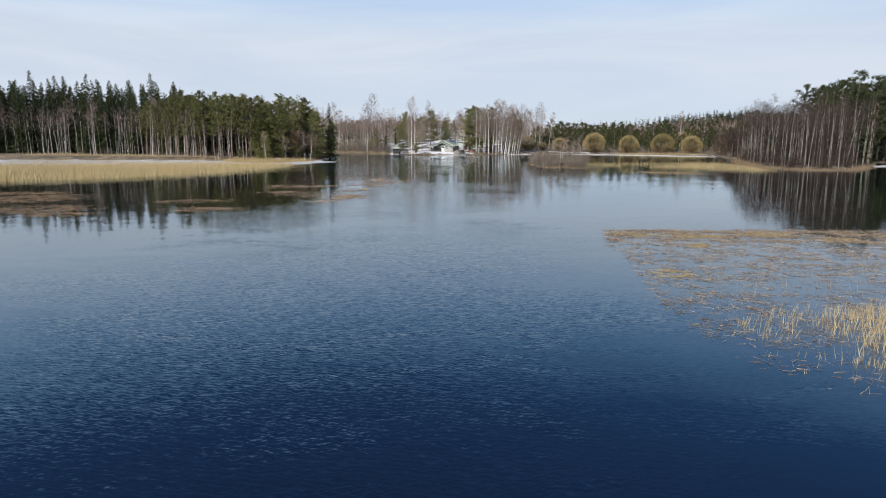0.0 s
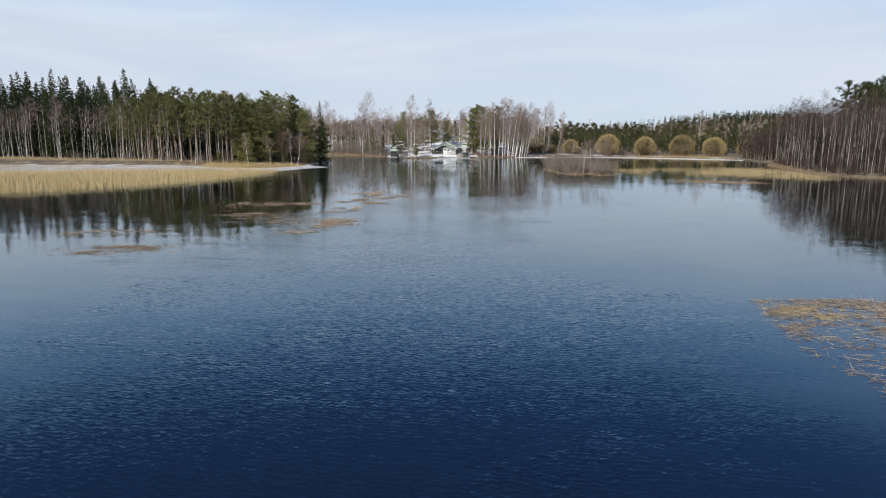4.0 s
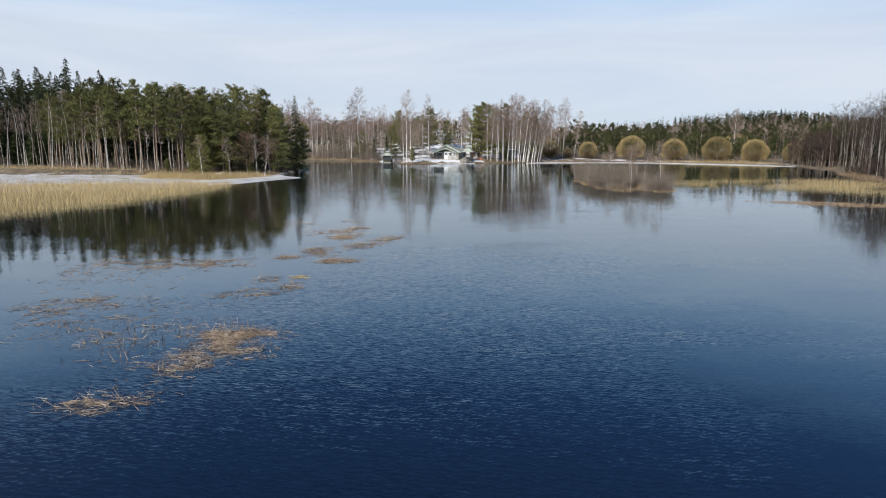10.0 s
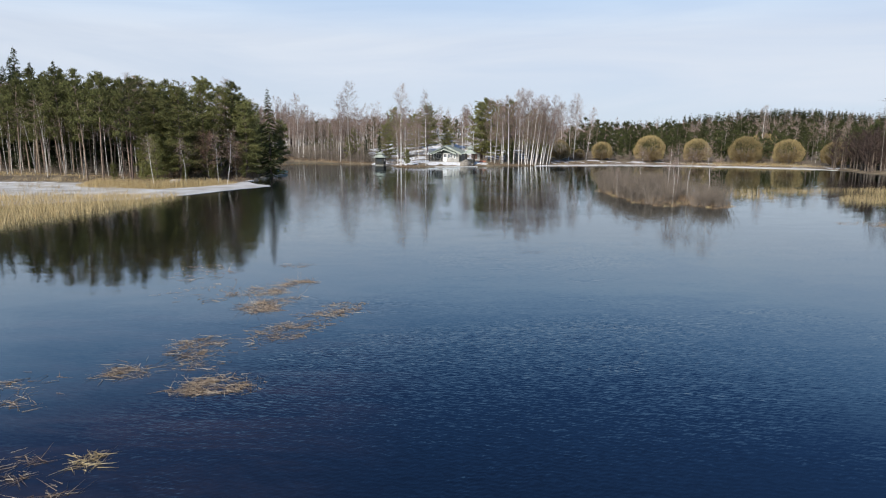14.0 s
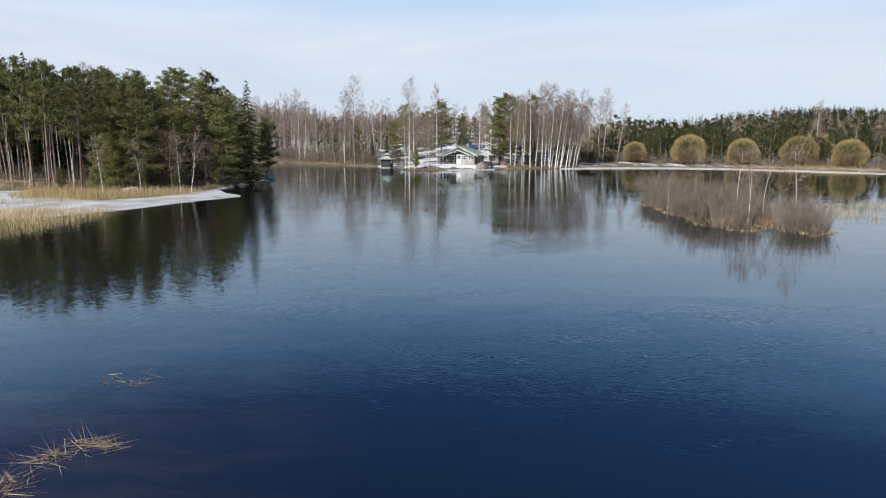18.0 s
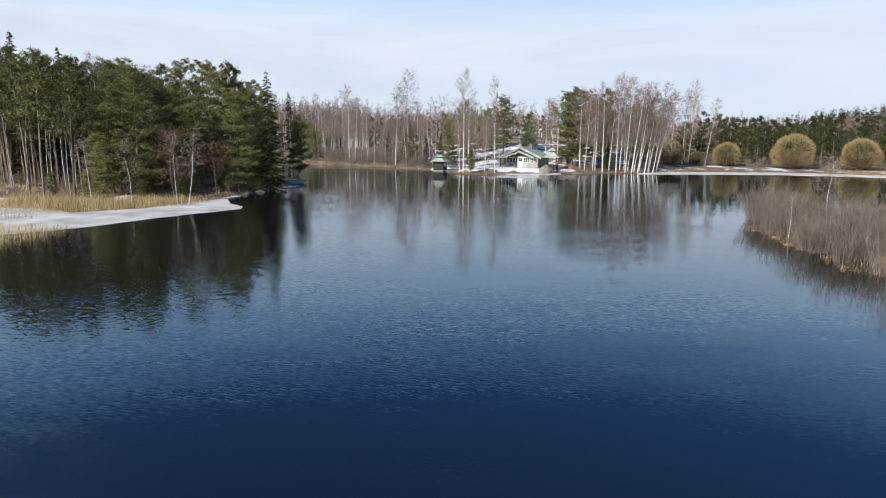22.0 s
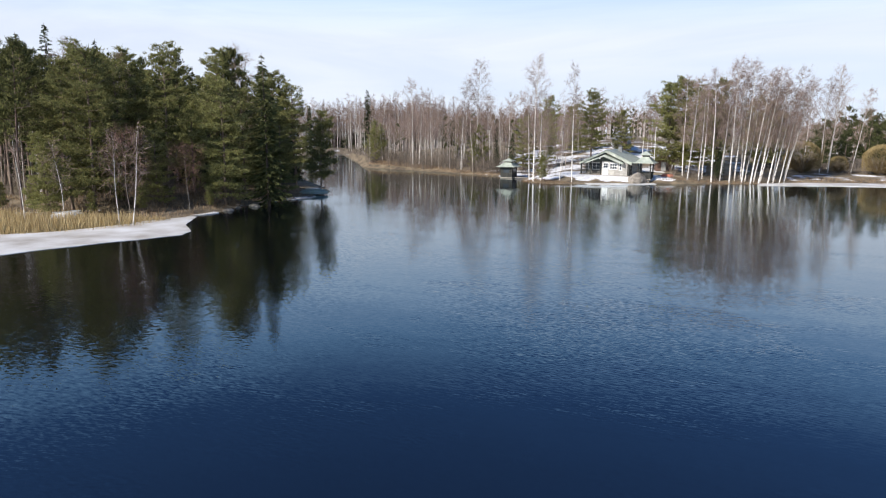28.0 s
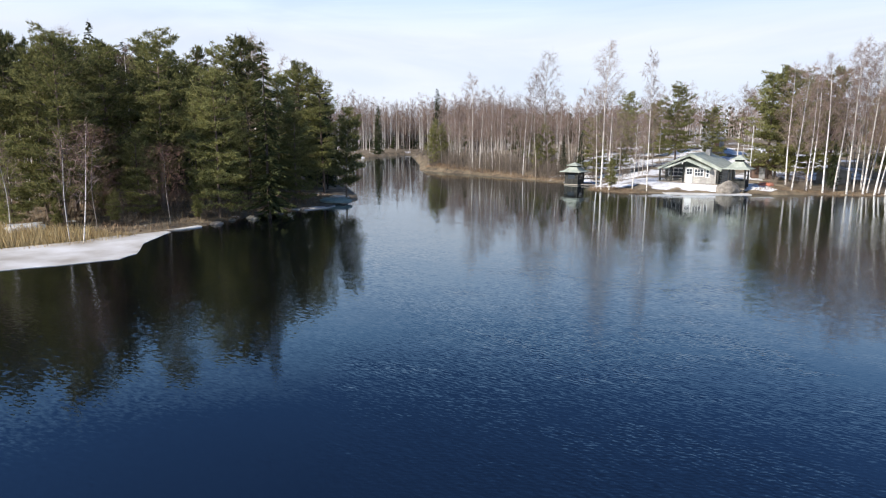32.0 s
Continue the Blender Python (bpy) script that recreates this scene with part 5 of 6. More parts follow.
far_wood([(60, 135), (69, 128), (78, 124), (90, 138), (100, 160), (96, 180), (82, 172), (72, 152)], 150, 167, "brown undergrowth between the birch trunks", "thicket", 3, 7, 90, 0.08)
grove(POLE, [(80, 174), (83.5, 184), (87.5, 193), (100, 197), (106, 182), (98, 172)], 70, 1.5, 146, 0.85, 1.1, 0.05, stuff="dense leafless birches along the bay")
grove(PINE_FAR, [(90, 193), (92, 199), (91, 208), (98, 212), (112, 198), (100, 192)], 22, 1.9, 136, 0.60, 0.95, 0.02, stuff="dark conifers in the corner of the bay")


# ---------------------------------------------------------------- reeds and sedge
def reed_bed(name, poly, n, lo, hi, label, seed, mat, width=0.035, lean=0.16, clump=0.0, z=None):
    """A stand of dead reeds, one blade each."""
    rng = np.random.default_rng(seed)
    p = scatter(poly, n, rng)
    if clump:
        keep = np.array([noise.noise(Vector((x * clump, y * clump, seed))) for x, y in p]) > -0.12
        p = p[keep]
    n = len(p)
    base = np.maximum(land_height(p[:, 0], p[:, 1]), -0.35) if z is None else np.full(n, z)
    d = np.stack([rng.normal(0.06, lean, n), rng.normal(0, lean, n), np.ones(n)], -1)
    edge = np.clip(distance(poly, p[:, 0], p[:, 1]) / 2.0, 0.35, 1)
    v, f = spikes(np.stack([p[:, 0], p[:, 1], base - 0.05], -1), d, rng.uniform(lo, hi, n) * edge + 0.15, width, rng, 1)
    tagged(part(name, mesh_from(name, v, f, mat), mat), label, "reeds", kind="stuff")


reed_bed("reed_bed", [(-120, 66), (-62, 82), (-52, 86.5), (-45.5, 92), (-39.5, 100), (-35, 109), (-31.8, 121), (-29.8, 132), (-30.6, 139.5), (-34, 139), (-44, 137), (-58, 134), (-76, 128), (-120, 122)], 95000, 0.55, 1.05,
         "belt of tall golden dead reeds in shallow water", 201, MAT_REED, 0.035, 0.30)
reed_bed("reed_bed", [(-50, 149), (-39, 146.6), (-34, 151), (-31.4, 155.5), (-31.8, 159.2), (-36, 159), (-44, 157.5), (-54, 159), (-53, 153)], 9000, 0.5, 1.25,
         "clump of straw-coloured grass below the pines", 202, MAT_REED, 0.04, 0.2)
reed_bed("sedge", [(-60, 162), (-50, 157), (-32.2, 157.5), (-31.2, 165), (-31, 186), (-38, 190), (-50, 182)], 9000, 0.15, 0.55,
         "dead grass and twigs under the pines", 212, MAT_SEDGE, 0.05, 0.5)
reed_bed("reed_bed", [(-120, 172), (-80, 164), (-60, 159), (-52, 158), (-54, 164), (-72, 170), (-110, 180)], 3200, 0.3, 0.7,
         "strip of dry grass along the forest edge", 203, MAT_REED, 0.05, 0.25)
reed_bed("reed_bed", [(-100, 122), (-62, 124), (-46, 130), (-36, 140), (-40, 146), (-56, 153), (-100, 158)], 9000, 0.3, 0.9,
         "thin dry stalks standing through the shore ice", 211, MAT_REED, 0.03, 0.2, 0.12)
reed_bed("reed_bed", [(29, 144), (31, 138), (39, 133), (47, 128), (53, 121), (58, 116), (64, 117), (64, 130), (68, 150), (62, 152), (48, 149), (36, 149)], 10000, 0.6, 1.2,
         "belt of pale golden reeds beside the islet", 204, MAT_REED, 0.04, 0.16, 0.09)
reed_bed("sedge", [(64, 131), (67, 119), (78, 119), (92, 134), (90, 138), (77, 123), (70, 123), (68, 131), (74, 152), (81, 172), (78, 173), (70, 152)], 6000, 0.4, 1.1, "dark dead sedge at the foot of the birches", 214, MAT_SEDGE, 0.035, 0.4)
reed_bed("reed_bed", [(60, 226), (75, 218), (86, 211), (90, 213), (80, 223), (62, 229)], 2600, 0.5, 1.1, "dry grass at the foot of the willows", 205, MAT_REED, 0.05, 0.2)
reed_bed("sedge", [(25, 224), (60, 225), (78, 214), (84, 218), (60, 231), (28, 233)], 2600, 0.2, 0.45, "short brown dead grass on the willow shore", 206, MAT_SEDGE, 0.06, 0.4)
reed_bed("sedge", ISLET, 6000, 0.25, 0.65, "reddish brown sedge fringe of the islet", 207, MAT_SEDGE, 0.04, 0.4)
reed_bed("sedge", [(-54, 246), (-38, 237), (-26, 229.5), (-19, 226), (-18, 228), (-26, 232), (-52, 250)], 3500, 0.3, 0.8, "dead grass along the north bank", 208, MAT_SEDGE, 0.045, 0.35)
reed_bed("sedge", [(-13, 213), (-7, 210.7), (-3.5, 212), (-7, 214), (-12, 217)], 1500, 0.2, 0.5, "brown grass on the small shore point", 209, MAT_SEDGE, 0.045, 0.4)
reed_bed("sedge", [(8, 217.1), (15, 219.1), (24, 221.5), (24, 223.5), (14, 221.5), (9, 219)], 1500, 0.15, 0.4, "brown grass under the birch clump", 210, MAT_SEDGE, 0.045, 0.4)

rng_t = np.random.default_rng(78)
for k in range(0, len(ISLET), 1):
    x, y = ISLET[k]
    if y < 150 and x < 31:
        q = rng_t.uniform(0.25, 0.6)
        reed_bed("tussock", [(x - q, y - q), (x + q, y - q * 0.6), (x + q, y + q), (x - q * 0.5, y + q)], int(rng_t.integers(20, 70)), 0.2, 0.6,
                 "pale tussock of dead sedge at the islet edge", 500 + k, MAT_SEDGE if k % 4 else MAT_REED, 0.03, 0.55)
rng_i = np.random.default_rng(77)
spots_i = scatter(ISLET, 170, rng_i)
spots_i = spots_i[distance(ISLET, spots_i[:, 0], spots_i[:, 1]) > 0.45][:112]
for k, (x, y) in enumerate(spots_i):
    plant(BUSH[k % 3], x, y, rng_i.uniform(0.62, 1.2), k * 1.9, group="bushes of the islet")
for x, y, s in [(21.0, 142.6, 0.5), (26.2, 139, 0.9), (26.9, 138.4, 0.95), (28.0, 137.6, 0.88), (29.2, 134.4, 1.0), (25.8, 148, 0.85), (24.6, 133.0, 0.7)]:
    plant(SMALL_BIRCH, x, y, s, x * 3, 0.05, y, label="thin white birch sapling among islet bushes")


# ---------------------------------------------------------------- floating reed straw
def straw_mat(name, spots, n, label, seed, standing=0.1, mat=None, length=0.5, gate=0.10):
    """Broken reed stems lying on the water in drifts, some still standing bent. Each spot: x, y, half width, half depth, turn, share."""
    rng = np.random.default_rng(seed)
    ps = []
    for x, y, a, b, turn, share in spots:
        m = int(n * share)
        r = np.sqrt(rng.random(m)) * np.where(rng.random(m) < 0.25, 1.5, 1.0)
        t = rng.uniform(0, 6.28, m)
        u, v = r * np.cos(t) * a, r * np.sin(t) * b
        c, s = math.cos(radians(turn)), math.sin(radians(turn))
        ps.append(np.stack([x + u * c - v * s, y + u * s + v * c], -1))
    lay_straw(name, np.concatenate(ps), label, seed, rng, standing, mat or MAT_STRAW, length, gate)


def lay_straw(name, p, label, seed, rng, standing, mat, length, gate):
    """Straws at points p, gathered into drifts with open water between; a few lie loose."""
    w = np.array([noise.noise(Vector((px * 0.55, py * 1.0, seed))) + 0.5 * noise.noise(Vector((px * 1.7, py * 2.4, seed))) for px, py in p])
    p = p[(w + rng.normal(0, 0.12, len(p)) > gate) | (rng.random(len(p)) < 0.10)]
    n = len(p)
    up = rng.random(n) < standing
    main = rng.normal(0.1, 1.0, n)
    d = np.stack([np.cos(main) * rng.choice([-1, 1], n), np.sin(main), np.where(up, rng.uniform(0.4, 2.4, n), rng.uniform(-0.01, 0.06, n))], -1)
    ln = length * rng.uniform(0.25, 1.3, n) ** 1.2
    start = np.stack([p[:, 0], p[:, 1], np.where(up, -0.04, rng.uniform(0.003, 0.035, n))], -1)
    v, f = spikes(start, d, ln, rng.uniform(0.009, 0.020, n), rng, 3)
    tagged(part(name, mesh_from(name, v, f, mat), mat), label, "reeds", kind="stuff")


SHALLOWS = [(11, 42.3), (9.8, 37), (9.5, 31), (8.6, 26), (8.2, 21), (8.5, 17), (9.5, 14.5), (30, 14.5), (31, 42.6), (22, 42.9)]
rng_s = np.random.default_rng(301)
pts_s = scatter(SHALLOWS, 34000, rng_s)
# the near part and an open lane stay thin
thin = (smooth01((22 - pts_s[:, 1]) / 5) * 0.75 + 0.8 * np.exp(-((pts_s[:, 1] - 24.0 - 0.1 * pts_s[:, 0]) / 1.2) ** 2) * smooth01((pts_s[:, 0] - 11.5) / 2))
pts_s = pts_s[rng_s.random(len(pts_s)) > thin]
pts_s = np.concatenate([pts_s, scatter([(11, 42.4), (10.2, 38.0), (31, 37.0), (31, 42.7)], 11000, rng_s)])
lay_straw("floating_reeds", pts_s, "drifts of broken tan reed straw on still water", 301, rng_s, 0.05, MAT_STRAW, 0.42, 0.0)
straw_mat("floating_reeds", [(12.5, 40.5, 1.3, 0.8, 10, 0.2), (16.5, 39.6, 1.6, 0.7, 0, 0.2), (21, 40.4, 2.0, 0.8, 0, 0.2), (14.6, 36.2, 0.9, 0.6, 20, 0.12), (10.6, 28.5, 0.9, 0.8, 30, 0.12), (25, 38, 2.0, 1.0, 0, 0.16)],
          4200, "thick golden heaps of dead reed straw", 309, 0.10, MAT_REED, 0.42, 0.0)
reed_bed("standing_reeds", [(9.4, 24), (11.5, 30), (24, 33), (25, 18), (15, 13), (9.2, 15)], 620, 0.15, 0.6, "sparse standing stalks of dead reed in water", 302, MAT_REED, 0.014, 0.4, 0.25, 0.0)
reed_bed("standing_reeds", [(9.8, 20.8), (13, 22.6), (21, 23.2), (22, 16), (12.5, 15.6), (10.2, 17.2)], 1500, 0.3, 1.0, "dense clump of standing pale reeds in water", 303, MAT_REED, 0.015, 0.22, 0.35, 0.0)
reed_bed("standing_reeds", [(12.0, 20.6), (14, 22.0), (21, 22.6), (22, 17), (13, 17.0)], 1500, 0.5, 1.15, "dense clump of standing pale reeds in water", 310, MAT_REED, 0.015, 0.18, 0.0, 0.0)
straw_mat("floating_reeds", [(-9.0, 65.6, 1.1, 1.3, 20, 0.40), (-9.9, 66.6, 0.9, 0.9, 0, 0.14), (-10.3, 63.4, 0.9, 1.0, 25, 0.12), (-12.1, 65.6, 2.4, 2.2, 0, 0.16), (-11.1, 60.9, 1.4, 1.0, 30, 0.14)], 3600, "raft of broken reed straw with bent stalks", 304, 0.16, None, 0.5, 0.04)
reed_bed("standing_reeds", [(-14.6, 63.4), (-9.4, 64.2), (-8.4, 66.6), (-10.5, 68.4), (-14.4, 68)], 170, 0.2, 0.7, "broken reed stalks standing in water", 311, MAT_STRAW, 0.020, 0.6, 0.0, 0.0)
straw_mat("floating_reeds", [(-17.8, 70.3, 1.7, 1.1, 8, 0.13), (-18.0, 78.8, 3.4, 1.2, 6, 0.15), (-14.0, 79.0, 1.3, 1.3, 20, 0.13), (-11.0, 81.0, 0.7, 0.6, 0, 0.05), (-9.3, 82.6, 0.9, 1.9, 30, 0.10), (-8.0, 79.8, 0.9, 0.7, 10, 0.16), (-6.9, 85.6, 0.9, 2.6, -28, 0.14), (-5.6, 88.4, 0.8, 0.8, 0, 0.05), (-10.7, 75.2, 0.55, 0.7, 0, 0.05), (-10.7, 72.3, 1.4, 0.9, 20, 0.08), (-9.3, 73.6, 0.4, 0.8, 0, 0.03)],
          6000, "scattered drifts of reddish reed straw", 305, 0.03, MAT_STRAW, 0.5, 0.06)
straw_mat("floating_reeds", [(-9.3, 75.6, 0.36, 0.3, 0, 1.0)], 90, "small pale heap of reed straw", 306, 0.05, MAT_REED, 0.4, -0.6)
straw_mat("floating_reeds", [(-9.1, 88.4, 0.75, 0.8, 20, 0.40), (-8.3, 89.6, 0.8, 0.22, 22, 0.20), (-9.0, 91.2, 0.35, 0.6, 0, 0.16), (-8.7, 92.3, 0.4, 0.3, 0, 0.10), (-8.2, 93.0, 0.6, 0.12, -10, 0.06), (-10.2, 91.0, 1.0, 1.0, 0, 0.10)],
          1300, "small heaps of bent reed straw near the open water", 313, 0.16, None, 0.7, -0.05)
straw_mat("floating_reeds", [(-14.0, 95.0, 1.6, 2.2, 20, 0.5), (-9.5, 97.0, 0.8, 0.6, 0, 0.2), (-12.0, 90.5, 2.0, 1.5, 10, 0.3)], 420, "few loose straws over the shallow bed", 314, 0.02, None, 0.5, 0.1)
straw_mat("floating_reeds", [(-40.5, 62, 4.5, 4.0, 20, 0.45), (-34, 53, 3.6, 3.0, 10, 0.35), (-30, 49.5, 2.0, 1.2, 8, 0.1), (-45, 68, 4, 1.5, 10, 0.2)], 9000, "wide mat of dark sodden reed litter", 307, 0.08, MAT_SEDGE, 0.55, 0.02)
straw_mat("floating_reeds", [(-20.4, 53.4, 2.6, 1.4, 8, 0.5), (-16.0, 69, 2.6, 3.0, 10, 0.2), (-19.0, 78, 3.0, 4.0, 10, 0.2), (-24, 60, 3.0, 1.4, 14, 0.2)], 3600, "scattered reed litter along the reed belt", 312, 0.03, MAT_SEDGE, 0.5, 0.08)
straw_mat("floating_reeds", [(40, 111.5, 6.0, 1.9, -22, 1.0)], 5000, "low brown mat of dead reeds", 308, 0.3, MAT_SEDGE, 0.45, 0.0)


# ---------------------------------------------------------------- cottage
def frame_at(name, x, y, z, turn, label, category):
    ob = new(name)
    ob.matrix_basis = pose(x, y, z, 0, 0, turn)
    return tagged(ob, label, category)


def window(parent, x0, x1, z0, z1, y, cols=2, rows=2, mat=None):
    """A window in a wall facing -y: frame, bars and panes."""
    w = part("window", boxed(x0 - 0.07, y - 0.05, z0 - 0.07, x1 + 0.07, y - 0.005, z1 + 0.07, bevel=0.01), mat or MAT_WHITE, parent, "white framed window")
    for i in range(cols):
        for j in range(rows):
            a, b = x0 + (x1 - x0) * i / cols + 0.03, x0 + (x1 - x0) * (i + 1) / cols - 0.03
            c, d = z0 + (z1 - z0) * j / rows + 0.03, z0 + (z1 - z0) * (j + 1) / rows - 0.03
            part("pane", boxed(a, y - 0.062, c, b, y - 0.052, d), MAT_GLASS, w)
    return w


def roof_side(parent, ridge0, ridge1, eave0, eave1, thick=0.16, label="pale green painted roof slope", courses=14):
    """One roof slope with standing ribs."""
    r = part("roof", slab([ridge0, ridge1, eave1, eave0], thick), MAT_GREENROOF, parent, label)
    a, b, c, d = (Vector(p) for p in (ridge0, ridge1, eave0, eave1))
    nrm = (b - a).cross(c - a).normalized()
    if nrm.z < 0:
        nrm = -nrm
    for k in range(courses + 1):
        u = k / courses
        p, q = a.lerp(b, u), c.lerp(d, u)
        side = (b - a).normalized() * 0.025
        bm = slab([p - side + nrm * 0.045, p + side + nrm * 0.045, q + side + nrm * 0.045, q - side + nrm * 0.045], 0.045)
        part("roof_rib", bm, MAT_GREENROOF, r)
    return r


def build_cottage():
    # local axes: x along the gable front, y into the house, z up; floor of the porch at 0.35
    c = frame_at("cottage", 0.6, 220.5, 0.86, -15, "grey log lakeside cottage with pale green gable roof and porch", "house")
    apex, eave, half, deep = 3.98, 2.03, 4.2, 6.6
    front = -1.6
    part("stone_base", boxed(-4.0, -1.4, -0.75, 4.0, 6.1, 0.12, bevel=0.03), MAT_STONE, c)
    deck = part("porch_deck", boxed(-4.2, -1.5, 0.12, -0.62, 0.0, 0.22), MAT_DECK, c)
    for k in range(9):
        part("plank", boxed(-4.2 + k * 0.395, -1.56, 0.225, -3.83 + k * 0.395, 0.0, 0.262, bevel=0.008), MAT_DECK, deck)
    # log walls: courses are pieces of the wall
    for name, x0, x1, y0, y1 in (("front_wall", -3.8, 3.8, 0.0, 0.2), ("back_wall", -3.8, 3.8, 5.8, 6.0), ("side_wall", -3.8, -3.6, 0.2, 5.8), ("side_wall", 3.6, 3.8, 0.2, 5.8)):
        w = part(name, boxed(x0 + 0.03, y0 + 0.03, 0.12, x1 - 0.03, y1 - 0.03, 2.3), MAT_LOG, c)
        for k in range(10):
            # front courses carry the porch shade in their colour
            part("log", boxed(x0, y0, 0.12 + k * 0.22, x1, y1, 0.325 + k * 0.22, bevel=0.05), MAT_SHADELOG if name == "front_wall" else MAT_LOG, w)
    g = part("gable_wall", slab([(-3.4, 0.02, 2.32), (3.4, 0.02, 2.32), (0, 0.02, 3.8)], 0.14), MAT_GREENTRIM, c, "green boarded gable with roof shade in its colour")
    for k in range(19):
        x = -3.8 + k * 0.42
        h = 3.8 - abs(x) * 0.46
        if h > 2.5:
            part("gable_board", boxed(x - 0.05, -0.02, 2.34, x + 0.05, 0.018, h - 0.05), MAT_GREENTRIM, g)
    # main roof
    for s in (-1, 1):
        roof_side(c, (0, front, apex), (0, front + deep + 1.2, apex), (s * half, front, eave), (s * half, front + deep + 1.2, eave))
        bb = slab([(0, front - 0.04, apex + 0.02), (s * half, front - 0.04, eave + 0.02), (s * half, front - 0.04, eave - 0.26), (0, front - 0.04, apex - 0.30)], 0.06)
        part("barge_board", bb, MAT_GREENROOF, c, "pale green barge board")
        part("eave_beam", boxed(min(s * 3.7, s * 3.95), front + 0.1, 2.0, max(s * 3.7, s * 3.95), 6.1, 2.22), MAT_DARKWOOD, c)
    part("ridge_cap", boxed(-0.14, front - 0.02, apex - 0.02, 0.14, front + deep + 1.2, apex + 0.06, bevel=0.02), MAT_GREENROOF, c)
    # porch posts, rail and bench
    for x in (-3.95, -2.4, -0.75, 3.75):
        part("porch_post", boxed(x - 0.10, -1.45, 0.12, x + 0.10, -1.25, 2.4 + (0.9 if abs(x) < 1 else 0.35 if abs(x) < 3 else 0), bevel=0.02), MAT_DARKWOOD, c)
    rail = part("porch_rail", boxed(-3.9, -1.40, 0.85, -2.5, -1.32, 0.93), MAT_DARKWOOD, c)
    for k in range(7):
        part("baluster", boxed(-3.8 + k * 0.2, -1.38, 0.26, -3.75 + k * 0.2, -1.34, 0.85), MAT_DARKWOOD, rail)
    # projecting entrance under a gable of its own that also covers the porch
    e = part("entrance", boxed(-0.6, -1.3, 0.12, 3.5, -0.02, 2.25), MAT_LOG, c, "pale entrance bay")
    for k in range(14):
        part("wall_board", boxed(-0.60 + k * 0.293, -1.335, 0.14, -0.32 + k * 0.293, -1.302, 2.22, bevel=0.008), MAT_LOG, e)
    for s in (-1, 1):
        roof_side(c, (-0.1, -2.15, 3.25), (-0.1, 0.0, 3.25), (-0.1 + s * 3.1, -2.15, 2.02), (-0.1 + s * 3.1, 0.0, 2.02), 0.12, "small pale green porch roof slope", 8)
        part("barge_board", slab([(-0.1, -2.19, 3.27), (-0.1 + s * 3.1, -2.19, 2.04), (-0.1 + s * 3.1, -2.19, 1.84), (-0.1, -2.19, 3.03)], 0.05), MAT_GREENROOF, c, "pale green barge board")
    pg = part("porch_gable", slab([(-2.4, -1.32, 2.26), (2.2, -1.32, 2.26), (-0.1, -1.32, 3.12)], 0.06), MAT_GREENTRIM, c, "green boarded porch gable with roof shade in its colour")
    for k in range(11):
        x = -1.9 + k * 0.36
        h = 3.10 - abs(x + 0.1) * 0.38
        part("gable_board", boxed(x - 0.05, -1.352, 2.27, x + 0.05, -1.322, h - 0.05), MAT_GREENTRIM, pg)
    part("porch_lamp", boxed(-0.72, -2.32, 2.62, -0.56, -2.20, 2.86, bevel=0.03), MAT_WHITE, c, "small white porch lamp")
    d = part("door", boxed(-0.40, -1.40, 0.16, 0.50, -1.338, 2.12, bevel=0.01), MAT_WHITE, c, "white panelled door with a glazed top")
    for i in range(2):
        for j in range(2):
            part("pane", boxed(-0.29 + i * 0.36, -1.415, 1.30 + j * 0.36, 0.03 + i * 0.36, -1.402, 1.62 + j * 0.36), MAT_GLASS, d)
    part("door_handle", boxed(0.35, -1.44, 1.0, 0.43, -1.402, 1.05), MAT_STEEL, d)
    window(c, 0.75, 1.85, 1.10, 2.0, -1.34, 3, 2)
    window(c, 2.25, 2.60, 1.00, 2.0, -1.34, 1, 2)
    window(c, -3.2, -1.3, 0.95, 1.95, 0.0, 3, 2)
    chim = part("chimney", boxed(0.5, 3.2, 3.2, 1.1, 3.8, 4.55, bevel=0.02), MAT_GREYWALL, c, "short grey chimney")
    part("chimney_cap", boxed(0.42, 3.12, 4.55, 1.18, 3.88, 4.63, bevel=0.02), MAT_DARKWOOD, chim)
    part("step", boxed(-0.8, -2.1, -0.6, 0.9, -1.42, 0.0, bevel=0.02), MAT_STONE, c)
    return c


build_cottage()


def hip_roof(parent, half, z0, z1, top, label):
    """A four-sided roof with a flared eave."""
    bm = bmesh.new()
    low = [bm.verts.new((sx * half, sy * half, z0)) for sx, sy in ((-1, -1), (1, -1), (1, 1), (-1, 1))]
    mid = [bm.verts.new((sx * half * 0.72, sy * half * 0.72, z0 + (z1 - z0) * 0.22)) for sx, sy in ((-1, -1), (1, -1), (1, 1), (-1, 1))]
    hi = [bm.verts.new((sx * top, sy * top, z1)) for sx, sy in ((-1, -1), (1, -1), (1, 1), (-1, 1))]
    under = [bm.verts.new((sx * half, sy * half, z0 - 0.09)) for sx, sy in ((-1, -1), (1, -1), (1, 1), (-1, 1))]
    for a, b in ((low, mid), (mid, hi), (under, low)):
        for k in range(4):
            bm.faces.new((a[k], a[(k + 1) % 4], b[(k + 1) % 4], b[k]))
    bm.faces.new(hi)
    bm.faces.new(under[::-1])
    bmesh.ops.recalc_face_normals(bm, faces=bm.faces)
    return part("roof", bm, MAT_GREENROOF, parent, label)


